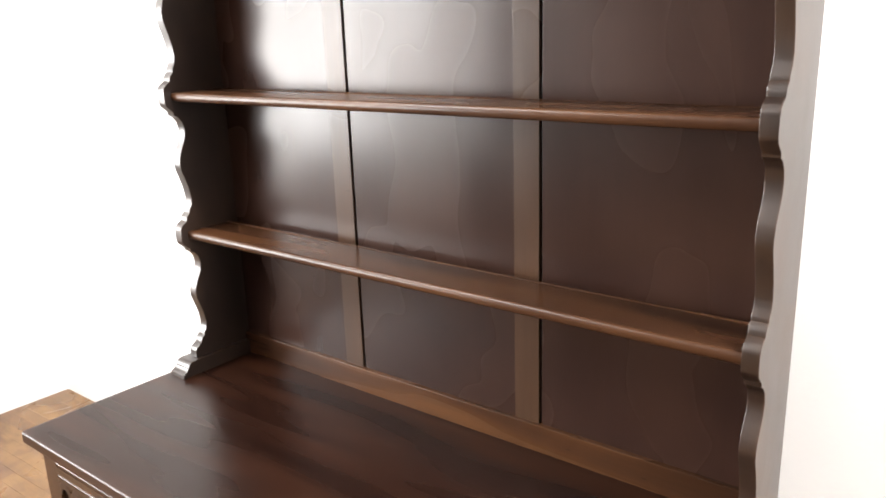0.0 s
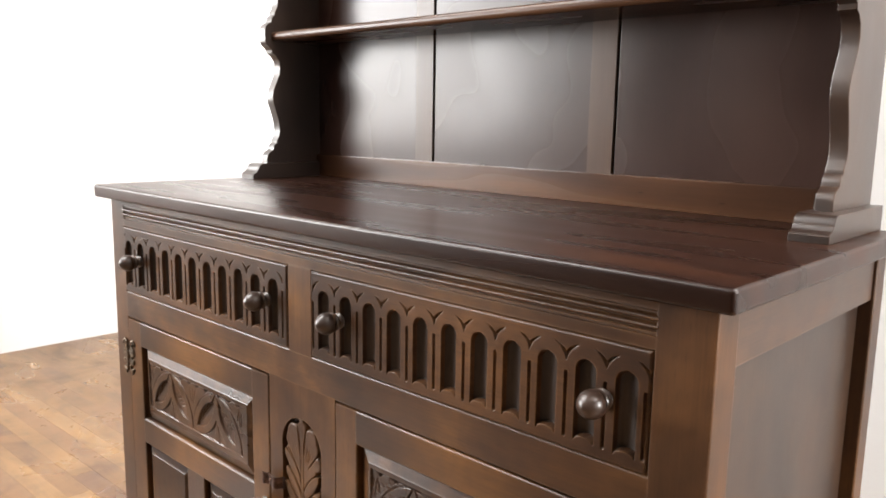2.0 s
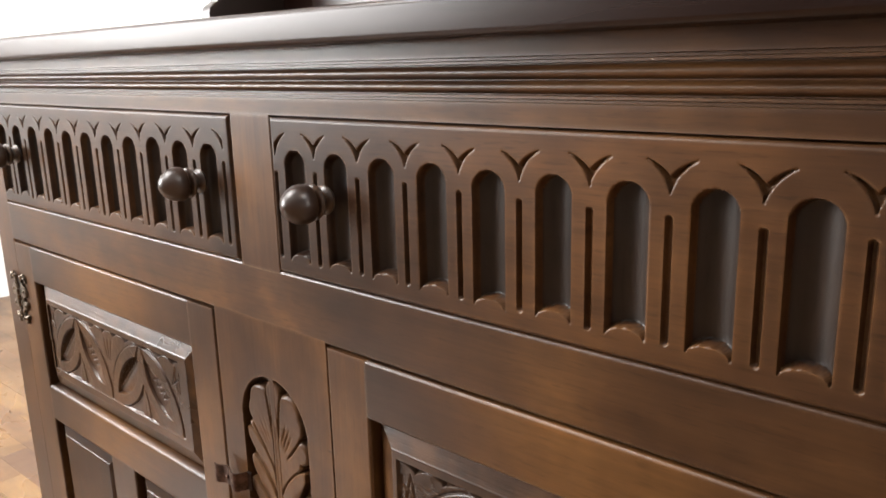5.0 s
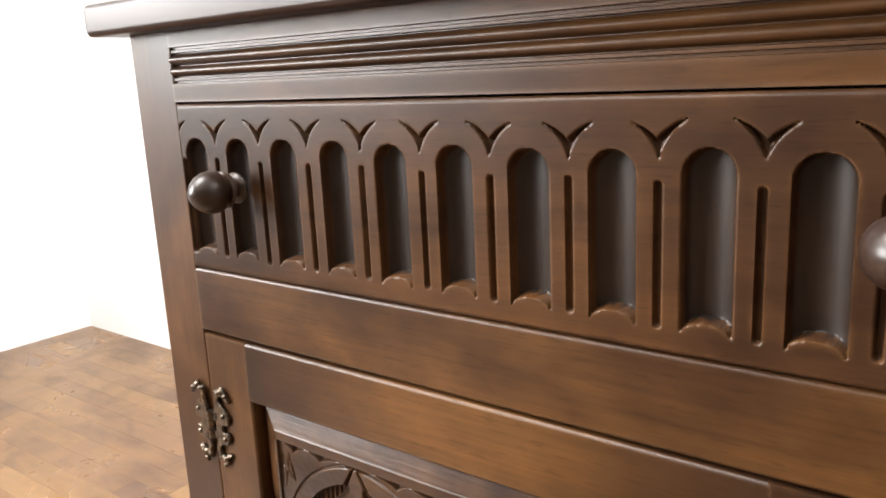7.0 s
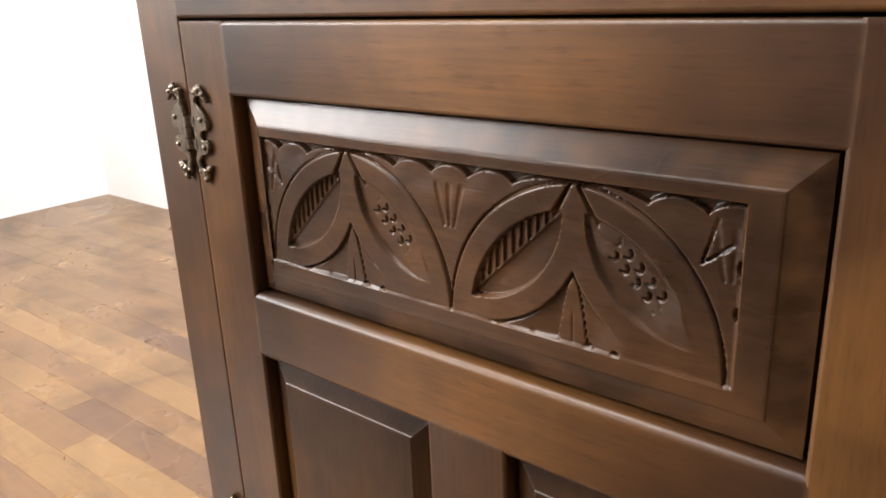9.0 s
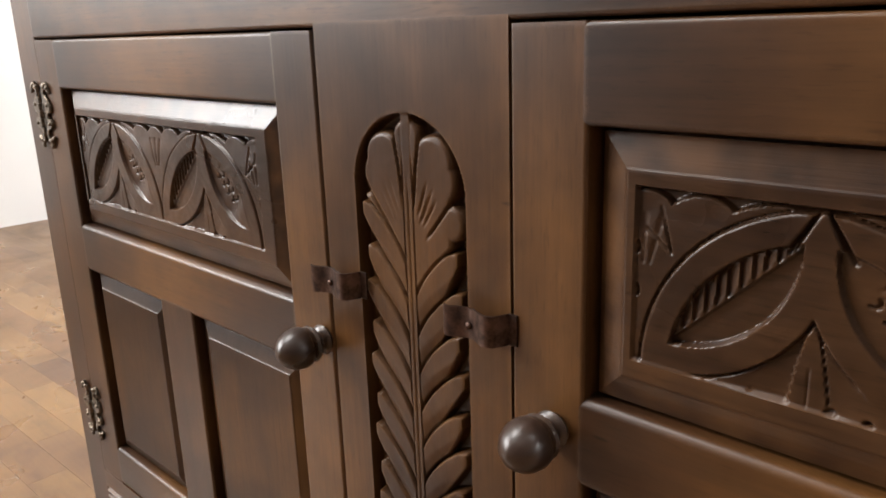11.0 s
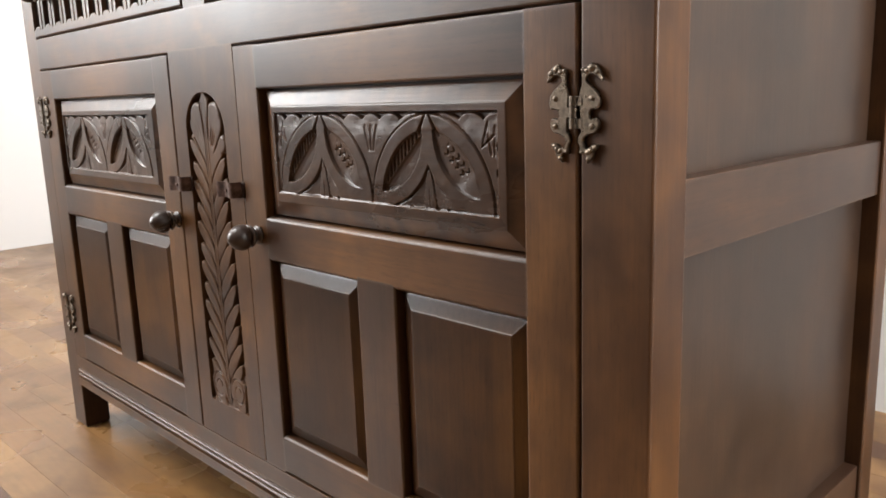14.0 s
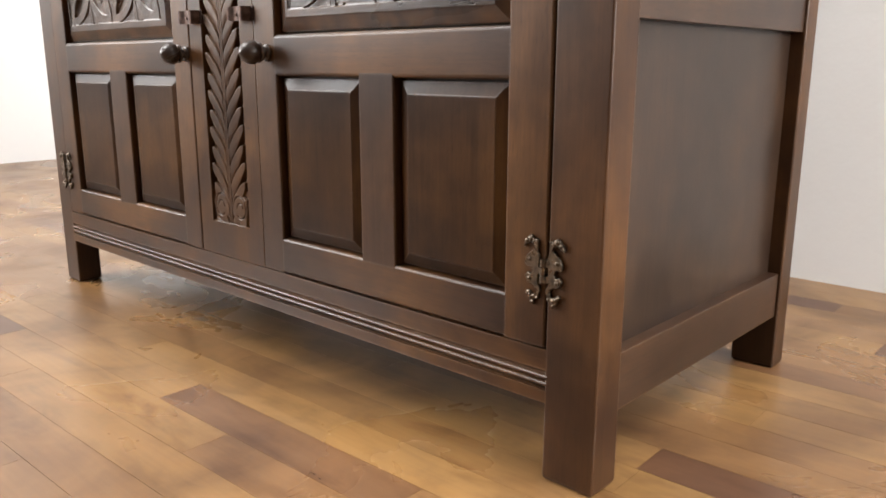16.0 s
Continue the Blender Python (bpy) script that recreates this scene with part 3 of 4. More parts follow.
def lunettes(u, v):
    """Two pointed arches with a feathered and a beaded eye each, scalloped leaves in the corners and between."""
    W = 2 * CELL
    a = u - W / 2 - np.where(u < W / 2, -SPAN / 2, SPAN / 2)
    s = np.abs(a)
    # leaves between and beside the arches, nearly flush, their scalloped tops against a deep ground
    t = SPAN / 2 - s
    ang = np.arctan2(np.abs(t), v + 0.006)
    lobe = np.abs(np.cos(ang * 10.5))
    top = CARVE_H - 0.0012 - 0.0056 * (1 - lobe ** 0.8)
    leafy = soft((top - v) / 0.0013)
    d = 0.0066 - leafy * (0.0052 - 0.0010 * soft((v - 0.060) / 0.02))
    for tip in (0.0, 0.0085):
        d = np.maximum(d, d + 0.0007 * leafy * stroke(np.abs(t), v, (tip * 0.4, 0.050), (tip, 0.072), 0.0010, 0.0024))
    # two drop-shaped cuts in each outer corner leaf, and a notched outer edge
    side = W / 2 - np.abs(u - W / 2)
    for end in ((0.0058, 0.0660), (0.0125, 0.0765)):
        d = np.maximum(d, 0.0030 * leafy * stroke(side, v, (0.0185, 0.0560), end, 0.0007, 0.0021))
    for z_notch in (0.036, 0.057):
        d = np.maximum(d, 0.0036 * soft((0.0044 - np.hypot(side, (v - z_notch) * 0.8)) / 0.0024))
    # the outer arch, cut round with a clean groove
    ro = np.hypot(s + 0.0073, v)
    arch = 0.0843 - ro
    groove = np.clip(1 - np.abs(arch + 0.0007) / 0.0011, 0, 1)
    band = soft(arch / 0.0011)
    d = np.maximum(d * (1 - band) + 0.0006 * band, 0.0040 * groove)
    # the eyes: feathered on one side, beaded on the other
    pod = np.minimum(0.0715 - ro, 0.0570 - np.hypot(-s + 0.063, v - 0.070))
    eye = soft(pod / 0.0011)
    ax0, ax1 = np.array((0.0575, 0.0205)), np.array((0.0105, 0.0655))
    along = ax1 - ax0
    along = along / np.hypot(*along)
    p = (s - ax0[0]) * along[0] + (v - ax0[1]) * along[1]
    q = (s - ax0[0]) * -along[1] + (v - ax0[1]) * along[0]
    saw = (p + 1.0 * q) / 0.0070
    saw = saw - np.floor(saw)
    feather = 0.0046 - 0.0022 * saw * soft(-q / 0.0016) * soft((0.013 + q) / 0.004) - 0.0014 * np.clip(1 - np.abs(q) / 0.0010, 0, 1) + 0.0006 * soft(q / 0.006)
    row = p / 0.0080 + np.where(q > 0, 0.5, 0.0)
    dot_p = (row - np.floor(row) - 0.5) * 0.0080
    round_ = np.hypot(dot_p, np.abs(q) - 0.0034)
    crescent = np.clip(1 - np.abs(round_ - 0.0024) / 0.0010, 0, 1) * (dot_p < 0.0004) * soft((p - 0.014) / 0.004) * soft((0.052 - p) / 0.006)
    beads = 0.0030 * (0.2 + 0.8 * soft((p - 0.001) / 0.022)) + 0.0022 * crescent + 0.0008 * (np.clip(q, -0.008, 0.008) / 0.008)
    d = d * (1 - eye) + np.where(a < 0, feather, beads) * eye
    # under the arch: on one side a sloping leaf, in the middle a small spear
    low = np.hypot(-s + 0.063, v - 0.070) - 0.0700
    under = soft(low / 0.0011) * (s < 0.062)
    edge_in = np.clip(1 - np.abs(low - 0.0006) / 0.0012, 0, 1) * (s < 0.062)
    slope = np.where(a < 0, 0.0040 - 0.0030 * soft((s - 0.004) / 0.05), 0.0020 - 0.0014 * soft((s - 0.010) / 0.020))
    stalk = 0.0090 * np.clip(1 - v / 0.038, 0, 1) ** 0.6
    slope = np.where(s < stalk, 0.0014, slope)
    slope = np.maximum(slope, 0.0036 * np.clip(1 - np.abs(s - stalk) / 0.0009, 0, 1) * (v < 0.037))
    slope = np.maximum(slope, 0.0022 * np.clip(1 - s / 0.0014, 0, 1) * soft((0.026 - v) / 0.01))
    d = d * (1 - under) + slope * under
    d = np.where(a < 0, np.maximum(d, 0.0044 * edge_in), np.maximum(d, 0.0030 * edge_in * soft((0.026 - s) / 0.01)))
    for foot_s, size in ((0.0098, 0.0042), (0.0240, 0.0032)):
        notch = np.clip(1 - np.hypot(s - foot_s, v - 0.0008) / size, 0, 1)
        d = np.maximum(d, 0.0036 * soft(notch * 1.6))
    # the spear's two edges run up to the tip
    d = np.maximum(d, 0.0046 * stroke(s, v, (0.0125, 0.0650), (0.0012, 0.0845), 0.0022, 0.0008))
    # the sunk field's border
    edge = np.minimum(np.minimum(u, W - u), np.minimum(v, CARVE_H - v))
    return (d + uneven(u, v)) * soft((edge - 0.0004) / 0.0014)


def fielded_bm(w, h, bevel, rise, thick=0.012):
    """A raised panel: its flat field stands rise proud of its thin edge. Field at y = 0."""
    bm = bmesh.new()
    loops = []
    for inset, y in ((0, thick + rise), (0, rise), (bevel - 0.0008, 0.0008), (bevel - 0.0002, 0.0002), (bevel + 0.0008, 0.0)):
        a, b = w / 2 - inset, h / 2 - inset
        loops.append([bm.verts.new((x, y, z)) for x, z in ((-a, -b), (a, -b), (a, b), (-a, b))])
    for lo, hi in zip(loops, loops[1:]):
        for k in range(4):
            bm.faces.new((lo[k], lo[(k + 1) % 4], hi[(k + 1) % 4], hi[k]))
    bm.faces.new(loops[-1])
    bm.faces.new(loops[0][::-1])
    bmesh.ops.recalc_face_normals(bm, faces=bm.faces[:])
    return mesh_of("lower_panel", bm, False)


def bordered_bm(w, h, bevel, rise, hole_w, hole_h, dx, dz, thick=0.012):
    """The raised panel's bevel and flat margin round a carved field."""
    bm = bmesh.new()
    loops = []
    for a, b, y, ox, oz in ((w / 2, h / 2, thick + rise, 0, 0), (w / 2, h / 2, rise, 0, 0), (w / 2 - bevel + 0.001, h / 2 - bevel + 0.001, 0.0008, 0, 0),
                            (w / 2 - bevel, h / 2 - bevel, 0.0002, 0, 0), (w / 2 - bevel - 0.0012, h / 2 - bevel - 0.0012, 0.0, 0, 0),
                            (hole_w / 2, hole_h / 2, 0.0, dx, dz), (hole_w / 2, hole_h / 2, thick + rise, dx, dz)):
        loops.append([bm.verts.new((x + ox, y, z + oz)) for x, z in ((-a, -b), (a, -b), (a, b), (-a, b))])
    for lo, hi in zip(loops, loops[1:] + loops[:1]):
        for k in range(4):
            bm.faces.new((lo[k], lo[(k + 1) % 4], hi[(k + 1) % 4], hi[k]))
    bmesh.ops.recalc_face_normals(bm, faces=bm.faces[:])
    return mesh_of("carved_panel", bm, False)


carve_mesh = relief_mesh("carved_field", 2 * CELL, CARVE_H, 0.010, 0.00075, lunettes)
carve_mesh.materials.append(carved_x)

# cast hinge: two serpent-shaped leaves on a knuckle
SERPENT = [(0.0045, 0.0112), (0.0068, 0.0190), (0.0066, 0.0240), (0.0070, 0.0294), (0.0095, 0.0304), (0.0116, 0.0288), (0.0145, 0.0336), (0.0190, 0.0312), (0.0225, 0.0264),
           (0.0236, 0.0212), (0.0212, 0.0226), (0.0166, 0.0256), (0.0122, 0.0250), (0.0106, 0.0215), (0.0150, 0.0176), (0.0196, 0.0130), (0.0217, 0.0076), (0.0204, 0.0024),
           (0.0152, 0.0018), (0.0130, -0.0016), (0.0146, -0.0048), (0.0190, -0.0042), (0.0210, -0.0090), (0.0180, -0.0142), (0.0120, -0.0157), (0.0078, -0.0192), (0.0092, -0.0244),
           (0.0126, -0.0246), (0.0160, -0.0222), (0.0206, -0.0228), (0.0168, -0.0272), (0.0156, -0.0318), (0.0106, -0.0356), (0.0112, -0.0322), (0.0090, -0.0290), (0.0048, -0.0290),
           (0.0048, -0.0240), (0.0030, -0.0198), (0.0046, -0.0150), (0.0060, -0.0116)]


def rounded_outline(points, n=3):
    """A closed, smooth curve through the points."""
    out = []
    for k in range(len(points)):
        p0, p1, p2, p3 = (Vector(points[(k + j) % len(points)]) for j in (-1, 0, 1, 2))
        for i in range(n):
            t = i / n
            out.append(tuple(0.5 * (2 * p1 + (p2 - p0) * t + (2 * p0 - 5 * p1 + 4 * p2 - p3) * t * t + (3 * p1 - p0 - 3 * p2 + p3) * t ** 3)))
    return out


def hinge_leaf_bm(side):
    outline = [(side * x, z) for x, z in rounded_outline(SERPENT)]
    if side < 0:
        outline.reverse()
    bm = bmesh.new()
    n = len(outline)
    rings = []
    for inset, y in ((0.0, -0.0002), (0.0, -0.0020), (0.0003, -0.0028), (0.0008, -0.0033)):
        ring = []
        for k, (x, z) in enumerate(outline):
            tangent = (Vector(outline[(k + 1) % n]) - Vector(outline[k - 1])).normalized()
            inward = Vector((tangent.y, -tangent.x))
            ring.append(bm.verts.new((x + inward.x * inset, y, z + inward.y * inset)))
        rings.append(ring)
    for a, b in zip(rings, rings[1:]):
        for k in range(n):
            bm.faces.new((a[k], a[(k + 1) % n], b[(k + 1) % n], b[k]))
    cap = [v.co.copy() for v in rings[-1]]
    for tri in tessellate_polygon([cap]):
        bm.faces.new([rings[-1][i] for i in tri])
    # the dragon's brow, ear and nostril, and the lobes of the tail
    for x, z, r in ((0.0150, 0.0300, 0.0030), (0.0112, 0.0280, 0.0022), (0.0200, 0.0272, 0.0022), (0.0080, 0.0288, 0.0016), (0.0128, -0.0275, 0.0024), (0.0174, -0.0244, 0.0018),
                    (0.0120, -0.0325, 0.0018), (0.0068, -0.0275, 0.0016)):
        bmesh.ops.create_icosphere(bm, subdivisions=2, radius=r, matrix=Matrix.Translation((side * x, -0.0026, z)) @ Matrix.Diagonal((1.25, 0.8, 1, 1)))
    bmesh.ops.recalc_face_normals(bm, faces=bm.faces[:])
    return bm


def hinge_bm():
    bm = hinge_leaf_bm(1)
    other = bpy.data.meshes.new("leaf")
    tmp = hinge_leaf_bm(-1)
    tmp.to_mesh(other)
    tmp.free()
    bm.from_mesh(other)
    bpy.data.meshes.remove(other)
    for z, h in ((0.0078, 0.0072), (0.0, 0.0072), (-0.0078, 0.0072)):
        bmesh.ops.create_cone(bm, cap_ends=True, segments=16, radius1=0.0033, radius2=0.0033, depth=h, matrix=Matrix.Translation((0, -0.0030, z)))
        bmesh.ops.create_cube(bm, size=1, matrix=Matrix.Translation((0.0034 if z else -0.0034, -0.0024, z)) @ Matrix.Diagonal((0.008, 0.0026, h * 0.92, 1)))
    for side in (-1, 1):
        for x, z in ((0.0158, 0.0098), (0.0158, -0.0096), (0.0148, -0.0262)):
            bmesh.ops.create_icosphere(bm, subdivisions=2, radius=0.0022, matrix=Matrix.Translation((side * x, -0.0033, z)) @ Matrix.Diagonal((1, 0.8, 1, 1)))
    return bm


hinge_mesh = mesh_of("hinge", hinge_bm())
hinge_mesh.materials.append(antique_brass)


def strip_bm(points, height, thick):
    """A bent strip of metal: points of (x, y) seen from above."""
    outer = list(points)
    inner = [(x, y + thick) for x, y in reversed(points)]
    return extruded_bm(outer + inner, height, "z")


LATCH = [(-0.029, -0.0115), (-0.027, -0.0130), (-0.023, -0.0128), (-0.019, -0.0102), (-0.014, -0.0085), (-0.009, -0.0088), (-0.004, -0.0112), (0.0, -0.0130),
         (0.004, -0.0130), (0.007, -0.0110), (0.009, -0.0060), (0.0105, -0.0020), (0.016, -0.0018)]
latch_mesh = mesh_of("latch", strip_bm(LATCH, 0.018, 0.0014))
bm = bmesh.new()
bmesh.ops.create_icosphere(bm, subdivisions=2, radius=0.0022, matrix=Matrix.Diagonal((1, 0.7, 1, 1)))
screw_mesh = mesh_of("screw", bm)

PANEL_X0, PANEL_X1 = 0.126, 0.497
FIELD = {-1: -0.0075, 1: -0.0020}
DOOR_MID = ((DOOR_X0 + DOOR_X1) / 2, 0.0, (DOOR_Z0 + DOOR_Z1) / 2)
for sx in (-1, 1):
    base = (sx * DOOR_MID[0], 0, DOOR_MID[2])
    door = tagged(new("door"), "closed oak cabinet door with a carved upper panel and two plain lower panels")
    door.parent = dresser
    door.location = base

    def on_door(name, x0, x1, z0, z1, mat, bevel=0.0026, y0=-0.001, y1=0.021):
        a, b = sorted((sx * x0, sx * x1))
        bm = eased_bm(b - a, y1 - y0, z1 - z0, bevel, 2 if mat is oak_z else 0)
        return part(name, bm, mat, door, "", ((a + b) / 2 - base[0], (y0 + y1) / 2 - base[1], (z0 + z1) / 2 - base[2]))

    on_door("stile", DOOR_X0 + GAP, PANEL_X0, DOOR_Z0 + GAP, DOOR_Z1 - GAP, oak_z)
    on_door("stile", PANEL_X1, DOOR_X1 - GAP, DOOR_Z0 + GAP, DOOR_Z1 - GAP, oak_z)
    on_door("rail", PANEL_X0 - 0.0026, PANEL_X1 + 0.0026, 0.588, DOOR_Z1 - GAP, oak_x)
    on_door("rail", PANEL_X0 - 0.0026, PANEL_X1 + 0.0026, 0.398, 0.449, oak_x, 0.0050)
    on_door("rail", PANEL_X0 - 0.0026, PANEL_X1 + 0.0026, DOOR_Z0 + GAP, 0.188, oak_x, 0.0042)
    on_door("muntin", 0.281, 0.339, 0.188 - 0.0042, 0.398 + 0.0050, oak_z)
    centre = (PANEL_X0 + PANEL_X1) / 2
    carved = part("carved_panel", bordered_bm(0.364, 0.134, 0.0160, 0.0062, 2 * CELL, CARVE_H, FIELD[sx], 0.0015), carved_x, door, "oak panel carved with leafy pointed arches",
                  (sx * centre - base[0], 0.0020, 0.5185 - base[2]))
    part("carved_field", carve_mesh, carved_x, carved, "", (FIELD[sx], 0.0002, 0.0015))
    for x0, x1 in ((PANEL_X0, 0.281), (0.339, PANEL_X1)):
        part("lower_panel", fielded_bm(x1 - x0 - 0.007, 0.205, 0.0145, 0.0058), panel_z, door, "", (sx * (x0 + x1) / 2 - base[0], 0.0024, 0.293 - base[2]))
    on_door("backing", PANEL_X0 - 0.01, PANEL_X1 + 0.01, 0.17, 0.60, side_z, 0, 0.0245, 0.029)
    part("knob", knob_mesh, knob_wood, door, "dark turned acorn-shaped wooden knob", ((-0.089 if sx < 0 else 0.108) - base[0], -0.001, 0.427 - base[2]))
    for z in (0.5605, 0.2195):
        part("hinge", hinge_mesh, antique_brass, door, "cast antique-brass serpent hinge", (sx * 0.5465 - base[0], -0.0012, z - base[2]))

# latches that bridge stile and door
for sx, x in ((-1, -0.055), (1, 0.068)):
    latch = part("latch", latch_mesh, dull_copper, dresser, "bent copper cupboard catch", (x, -0.0005, 0.476))
    part("screw", screw_mesh, dull_copper, latch, "", (-0.012, -0.0092, -0.001))

# centre stile with the carved leaf
LEAF_W, LEAF_Z0, LEAF_Z1 = 0.094, 0.190, 0.588


def acanthus(u, v):
    x = u - 0.0790 + GAP
    z = v + DOOR_Z0
    s = np.abs(x)
    r = LEAF_W / 2
    zc = LEAF_Z1 - r
    inside = np.where(z > zc, r - np.hypot(x, z - zc), np.minimum(r - s, z - LEAF_Z0))
    ground = 0.0098
    h = np.full_like(u, ground)
    # leaflets on both sides of the stem, long and short by turns
    w = 0.0415
    pitch = 0.0257
    phase = (z - np.where(x > 0, 0.2040, 0.1973) - 0.056 * np.clip(s / w, 0.0, 1.2) ** 0.5) / pitch
    turn = np.floor(phase)
    f = phase - turn
    short = np.mod(turn, 2)
    reach = w + 0.0015 - (0.0225 - 0.0085 * short) * np.clip((0.52 - f) / 0.52, 0, 1) ** 1.3 - 0.012 * np.clip((f - 0.78) / 0.22, 0, 1) ** 2 - 0.0030 * short
    blade = soft((reach - s) / 0.0016)
    slope = 0.5 * 0.056 / w * np.clip(s / w, 0.03, 1.2) ** -0.5
    metric = pitch / np.sqrt(1 + slope ** 2)
    below, above = (1 - f) * metric, f * metric
    crest = 0.0007 + 0.0012 * (1 - soft(above / 0.008)) + (0.0028 + 0.0026 * short) * np.clip(1 - above / 0.0017, 0, 1) + (0.0018 + 0.0026 * (1 - short)) * np.clip(1 - below / 0.0011, 0, 1)
    crest += 0.0006 * soft((s - reach + 0.005) / 0.005) ** 2
    leaf = h * (1 - blade) + crest * blade
    # the head: five round lobes on a common blade
    blob = np.maximum(0.0360 - s, 0) * ((z > 0.49) & (z < 0.556))
    for cx, cz, rr in ((0.0, 0.5735, 0.0122), (0.0200, 0.5600, 0.0172), (0.0250, 0.5500, 0.0150), (0.0335, 0.5270, 0.0118)):
        blob = np.maximum(blob, rr - np.hypot(s - cx, z - cz))
    blob = np.where(s < np.interp(z, (0.50, 0.550, 0.570), (0.030, 0.024, 0.010)), np.maximum(blob, 0.006 * (z < 0.570)), blob)
    head_h = 0.0009 + 0.0022 * (1 - soft(blob / 0.0050)) ** 2
    fz = 0.498
    ang = np.arctan2(s, z - fz)
    rad = np.hypot(s, z - fz)
    # cuts between the lobes, and short veins in the large ones
    head_h += 0.0036 * np.clip(1 - np.abs(ang - 0.125 - 0.9 * np.clip(rad - 0.06, 0, 1)) * rad / 0.0013, 0, 1) * soft((rad - 0.030) / 0.02)
    head_h += 0.0034 * np.clip(1 - np.abs(ang - 0.70) * rad / 0.0013, 0, 1) * soft((rad - 0.020) / 0.012)
    for lean_, r0, r1 in ((0.26, 0.030, 0.056), (0.37, 0.026, 0.054), (0.48, 0.026, 0.050)):
        head_h += 0.0013 * np.clip(1 - np.abs(ang - lean_ - 2.0 * (rad - 0.03)) * rad / 0.0012, 0, 1) * soft((rad - r0) / 0.006) * soft((r1 - rad) / 0.010) * np.where(x > 0, 1.0, 0.35)
    lobe = soft(blob / 0.0012)
    head = phase >= np.where(x > 0, 10, 11)
    edge_cut = np.clip(1 - (phase - np.where(x > 0, 10, 11)) * metric / 0.0016, 0, 1)
    carved = np.where(head, ground * (1 - lobe) + (head_h + 0.0026 * edge_cut) * lobe, leaf)
    # the base: two scrolls drawn with a thin cut
    low = (z < 0.240) & (s < 0.0450)
    vol = np.hypot(s - 0.0235, (z - 0.214) * 0.85)
    arm = np.arctan2(z - 0.214, s - 0.0235)
    cut = np.clip(1 - np.abs(vol - 0.0135 - 0.0012 * arm) / 0.0010, 0, 1) * (arm > -2.2)
    cut = np.maximum(cut, np.clip(1 - np.abs(vol - 0.0070) / 0.0009, 0, 1) * (arm > 0.2))
    carved = np.where(low, np.where(vol < 0.0165, 0.0009 + 0.0026 * cut, np.minimum(carved, 0.0012 + 0.003 * soft((vol - 0.017) / 0.004))), carved)
    # the stem: a round rib between two cuts
    stem = np.abs(s - 0.0040)
    carved = np.where(s < 0.0034, 0.0009, carved)
    taper = 1 - 0.6 * soft((z - 0.53) / 0.04)
    carved = np.maximum(carved, 0.0030 * taper * soft(1 - stem / 0.0011))
    carved = np.maximum(carved, 0.0016 * taper * soft(1 - s / 0.0008))
    k = soft(inside / 0.0014)
    return (carved + 0.7 * uneven(u, v)) * k


stile_mesh = relief_mesh("centre_stile", 0.158 - 2 * GAP, DOOR_Z1 + GAP + EASE - DOOR_Z0, 0.03, 0.0008, acanthus)
part("centre_stile", stile_mesh, carved_z, dresser, "oak stile carved with a tall acanthus leaf", (0, 0, (DOOR_Z0 + DOOR_Z1 + GAP + EASE) / 2))

# ---- the plate rack on the base ----
RACK_Z = TOP_Z + SLAB
rack = tagged(new("plate_rack"), "dark-stained oak plate rack with scalloped sides standing on the dresser base", "plate rack")
rack.location = (0, 0, RACK_Z)
RB = (0, 0, RACK_Z)
SHELF_Z = (1.179, 1.462)
RACK_TOP = 1.76
SIDE_X0, SIDE_X1 = 0.573, 0.595
SCALLOP = [(0.0, 0.0), (0.03, 0.003), (0.075, 0.016), (0.10, 0.017), (0.12, 0.026), (0.16, 0.034), (0.22, 0.037), (0.28, 0.035), (0.34, 0.028), (0.40, 0.021), (0.46, 0.017), (0.52, 0.018),
           (0.60, 0.025), (0.68, 0.031), (0.76, 0.034), (0.81, 0.032), (0.845, 0.026), (0.87, 0.0255), (0.89, 0.019), (0.915, 0.017), (0.93, 0.0165), (0.95, 0.008), (0.97, 0.002), (1.0, 0.0)]


def rack_side_bm():
    pts = []
    bays = ((RACK_TOP, SHELF_Z[1] + 0.020), (SHELF_Z[1] - 0.002, SHELF_Z[0] + 0.020), (SHELF_Z[0] - 0.002, 0.930))
    for hi, lo in bays:
        for s, d in SCALLOP:
            pts.append((0.334 + d, hi + (lo - hi) * s - RACK_Z))
    pts.append((0.334, -0.0 + 0.0005))
    pts.append((0.480, 0.0005))
    pts.append((0.480, RACK_TOP - RACK_Z))
    return extruded_bm(pts, SIDE_X1 - SIDE_X0, "x", 0.0015)


side_mesh = mesh_of("side_board", rack_side_bm())
# foot block: a fillet, a hollow, a step and a round, from the bottom up along its front end
FOOT_END = [(0.290, 0.0), (0.290, 0.009), (0.2925, 0.0115), (0.2965, 0.0130), (0.2995, 0.0150), (0.3015, 0.0185), (0.3020, 0.0200), (0.3040, 0.0200),
            (0.3050, 0.0245), (0.3080, 0.0285), (0.3120, 0.0310), (0.3170, 0.0320)]
foot_mesh = mesh_of("foot_block", extruded_bm(FOOT_END + [(0.488, 0.0320), (0.488, 0.0)], 0.046, "x", 0.0012))
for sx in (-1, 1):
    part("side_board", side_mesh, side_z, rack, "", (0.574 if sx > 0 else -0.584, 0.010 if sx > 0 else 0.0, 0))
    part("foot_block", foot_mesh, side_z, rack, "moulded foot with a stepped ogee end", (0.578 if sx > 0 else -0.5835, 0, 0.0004))


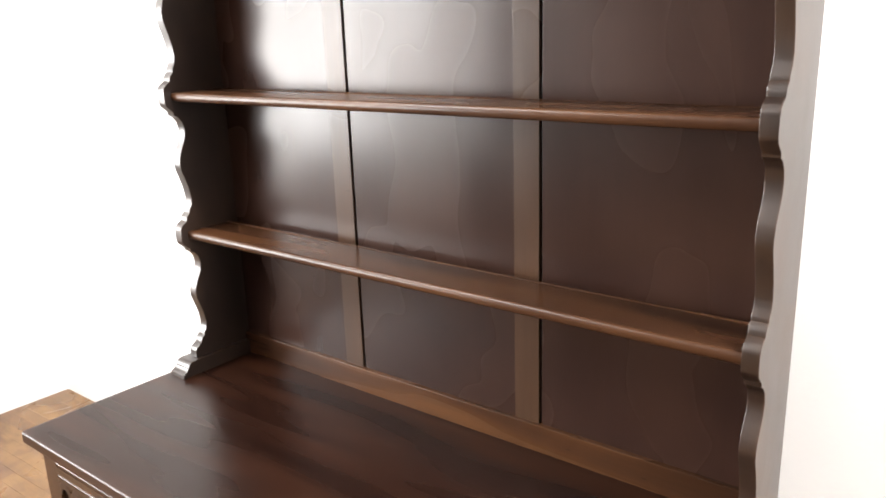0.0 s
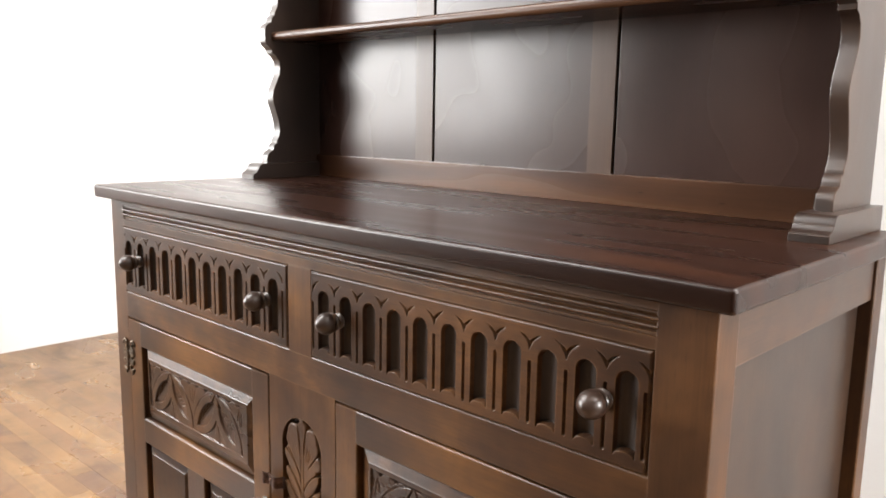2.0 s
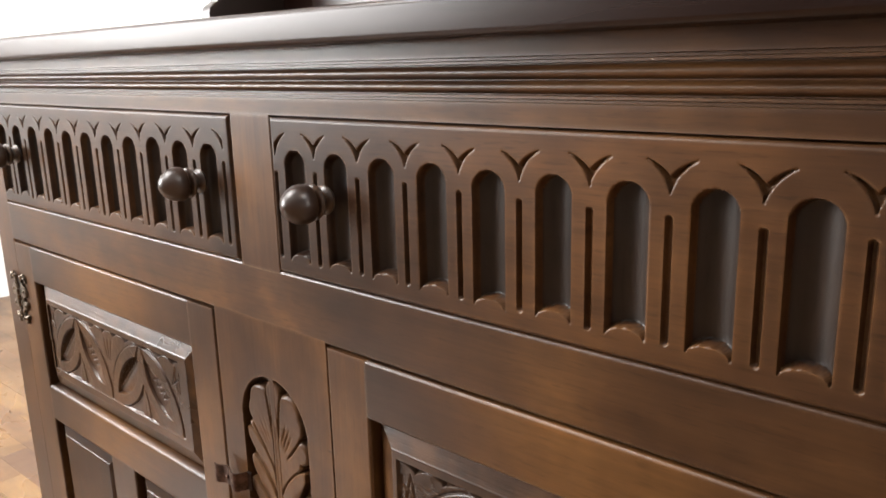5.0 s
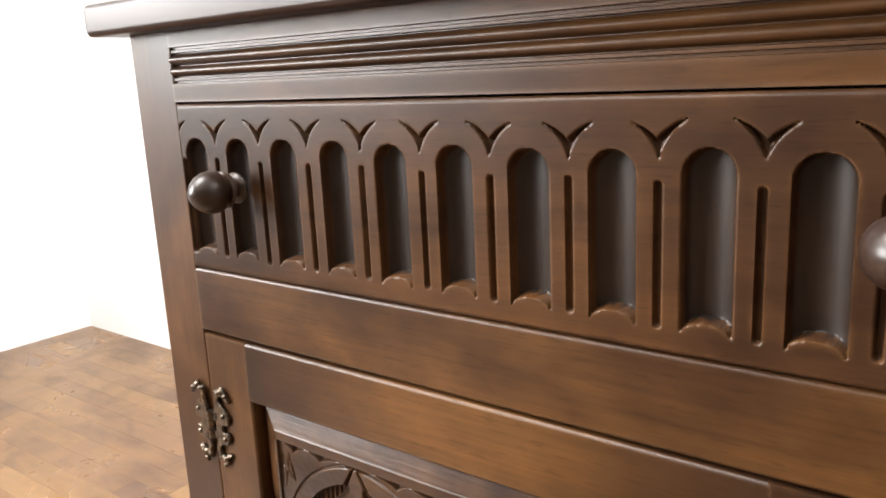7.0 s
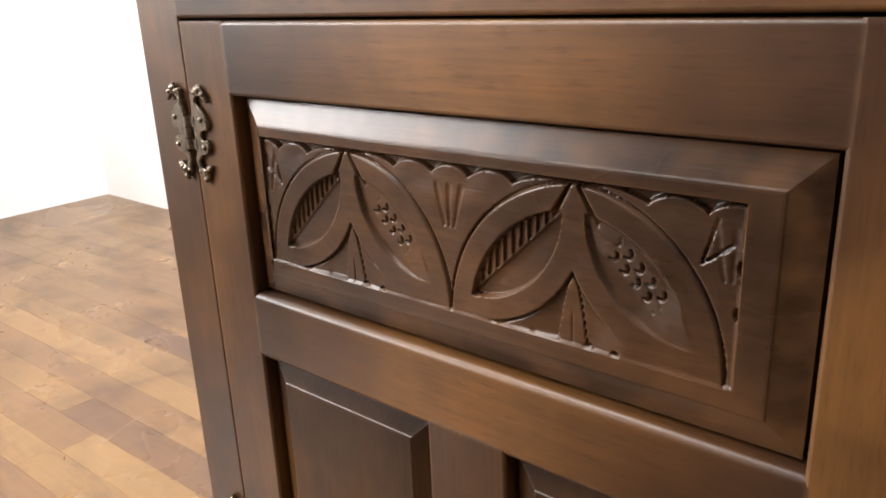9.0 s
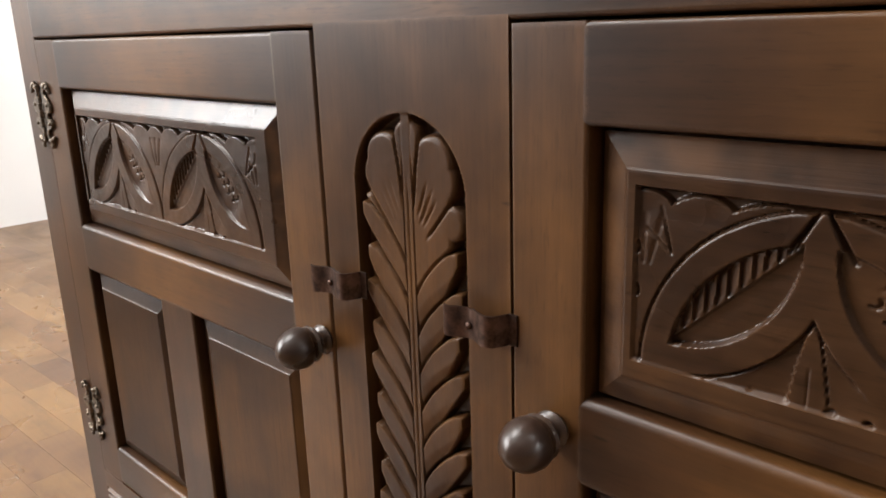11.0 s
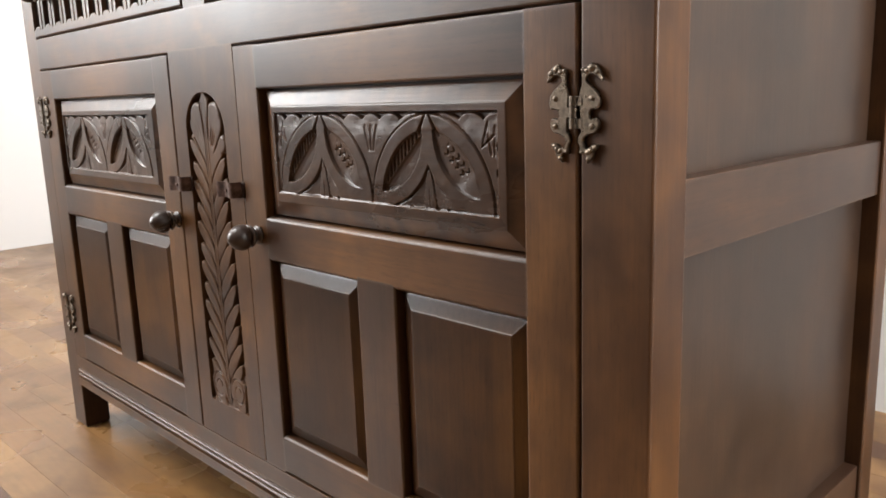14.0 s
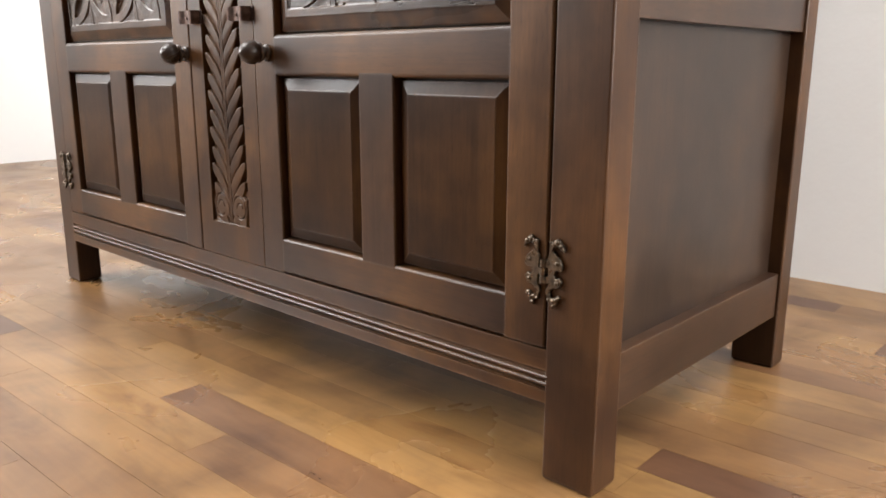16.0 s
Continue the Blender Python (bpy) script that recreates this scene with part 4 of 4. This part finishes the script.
def shelf_bm():
    """A shelf with a rounded nose and a sunk strip along its back."""
    y0, y1, t = 0.349, 0.4755, 0.017
    nose = [(y0 + 0.006 - 0.006 * math.sin(a), t / 2 - (t / 2) * math.cos(a)) for a in (math.pi * k / 8 for k in range(9))]
    outline = nose + [(0.4500, t), (0.4515, t + 0.0012), (0.4530, t + 0.0012), (0.4545, t), (0.4550, t - 0.007), (y1, t - 0.007), (y1, 0)]
    return extruded_bm([(a, b) for a, b in outline], 2 * SIDE_X0 - 0.001, "x")


shelf_mesh = mesh_of("shelf", shelf_bm())
for z in SHELF_Z:
    part("shelf", shelf_mesh, shelf_x, rack, "", (0, 0, z - RACK_Z))
board("top_board", -SIDE_X1, SIDE_X1, 0.35, DEPTH - 0.004, RACK_TOP, RACK_TOP + 0.02, oak_x, rack, 0.003, base=RB)
BACK_Y = 0.476
for x0, x1 in ((-SIDE_X0, -0.2545), (-0.2045, 0.1540), (0.2045, SIDE_X0)):
    board("back_panel", x0, x1, BACK_Y, BACK_Y + 0.008, RACK_Z + 0.044, RACK_TOP, back_z, rack, 0.0008, base=RB)
for x0 in (-0.2555, 0.1535):
    board("muntin", x0, x0 + 0.0470, BACK_Y - 0.0028, BACK_Y + 0.010, RACK_Z + 0.044, RACK_TOP, muntin_z, rack, 0.0006, base=RB)
board("back_rail", -SIDE_X0, SIDE_X0, BACK_Y - 0.010, BACK_Y + 0.010, RACK_Z, RACK_Z + 0.050, shelf_x, rack, 0.002, base=RB)
board("backing_sheet", -SIDE_X0, SIDE_X0, BACK_Y + 0.012, BACK_Y + 0.016, RACK_Z, RACK_TOP, side_z, rack, 0, base=RB)

# ---- floor boards ----
random.seed(5)
PW, TILT = 0.0595, radians(1.4)


def plank_verts(length, width):
    a, b = length / 2, width / 2
    return [(x, y, z) for z in (-0.008, 0.0) for x, y in ((-a, -b), (a, -b), (a, b), (-a, b))]


PLANK_FACES = [(k, (k + 1) % 4, 4 + (k + 1) % 4, 4 + k) for k in range(4)] + [(4, 5, 6, 7)]
LENGTHS = [0.24, 0.32, 0.40, 0.48, 0.56, 0.66, 0.78]
plank_meshes = []
for length in LENGTHS:
    me = bpy.data.meshes.new("floor_board")
    me.from_pydata(plank_verts(length - 0.0004, PW - 0.0004), [], PLANK_FACES)
    me.materials.append(plank_wood)
    plank_meshes.append(me)
far_v, far_f = [], []
single = 0
lean = Matrix.Rotation(TILT, 4, "Z")
y = 20 * PW - 0.109 - PW / 2
while y > WY0 - 4 * PW:
    x = WX0 - random.uniform(0.0, 0.5)
    while x < WX1 + 0.1:
        k = random.randrange(len(LENGTHS))
        x0, x1 = max(x, WX0 - 0.1), min(x + LENGTHS[k], WX1 + 0.1)
        place = lean @ Vector(((x0 + x1) / 2, y, 0))
        x += LENGTHS[k]
        if x1 - x0 < 0.02 or not WY0 - T < place.y < WY1 + T:
            continue
        if -1.5 < place.x < 1.05 and -0.62 < place.y < 0.62 and single < 295 and x1 - x0 > LENGTHS[k] - 1e-6:
            ob = new("floor_board", plank_meshes[k])
            ob.parent = floor
            ob.location = place - floor.location
            ob.rotation_euler = (0, 0, TILT)
            single += 1
        else:
            n = len(far_v)
            far_v += [tuple(place + lean @ Vector(c)) for c in plank_verts(x1 - x0 - 0.0004, PW - 0.0004)]
            far_f += [tuple(n + i for i in f) for f in PLANK_FACES]
    y -= PW
me = bpy.data.meshes.new("floor_boards_rest")
me.from_pydata(far_v, [], far_f)
me.materials.append(plank_wood_far)
rest = new("floor_boards_rest", me)
rest.parent = floor
rest.location = [-c for c in floor.location]
tagged(rest, "honey-brown floor boards farther off", kind="stuff")
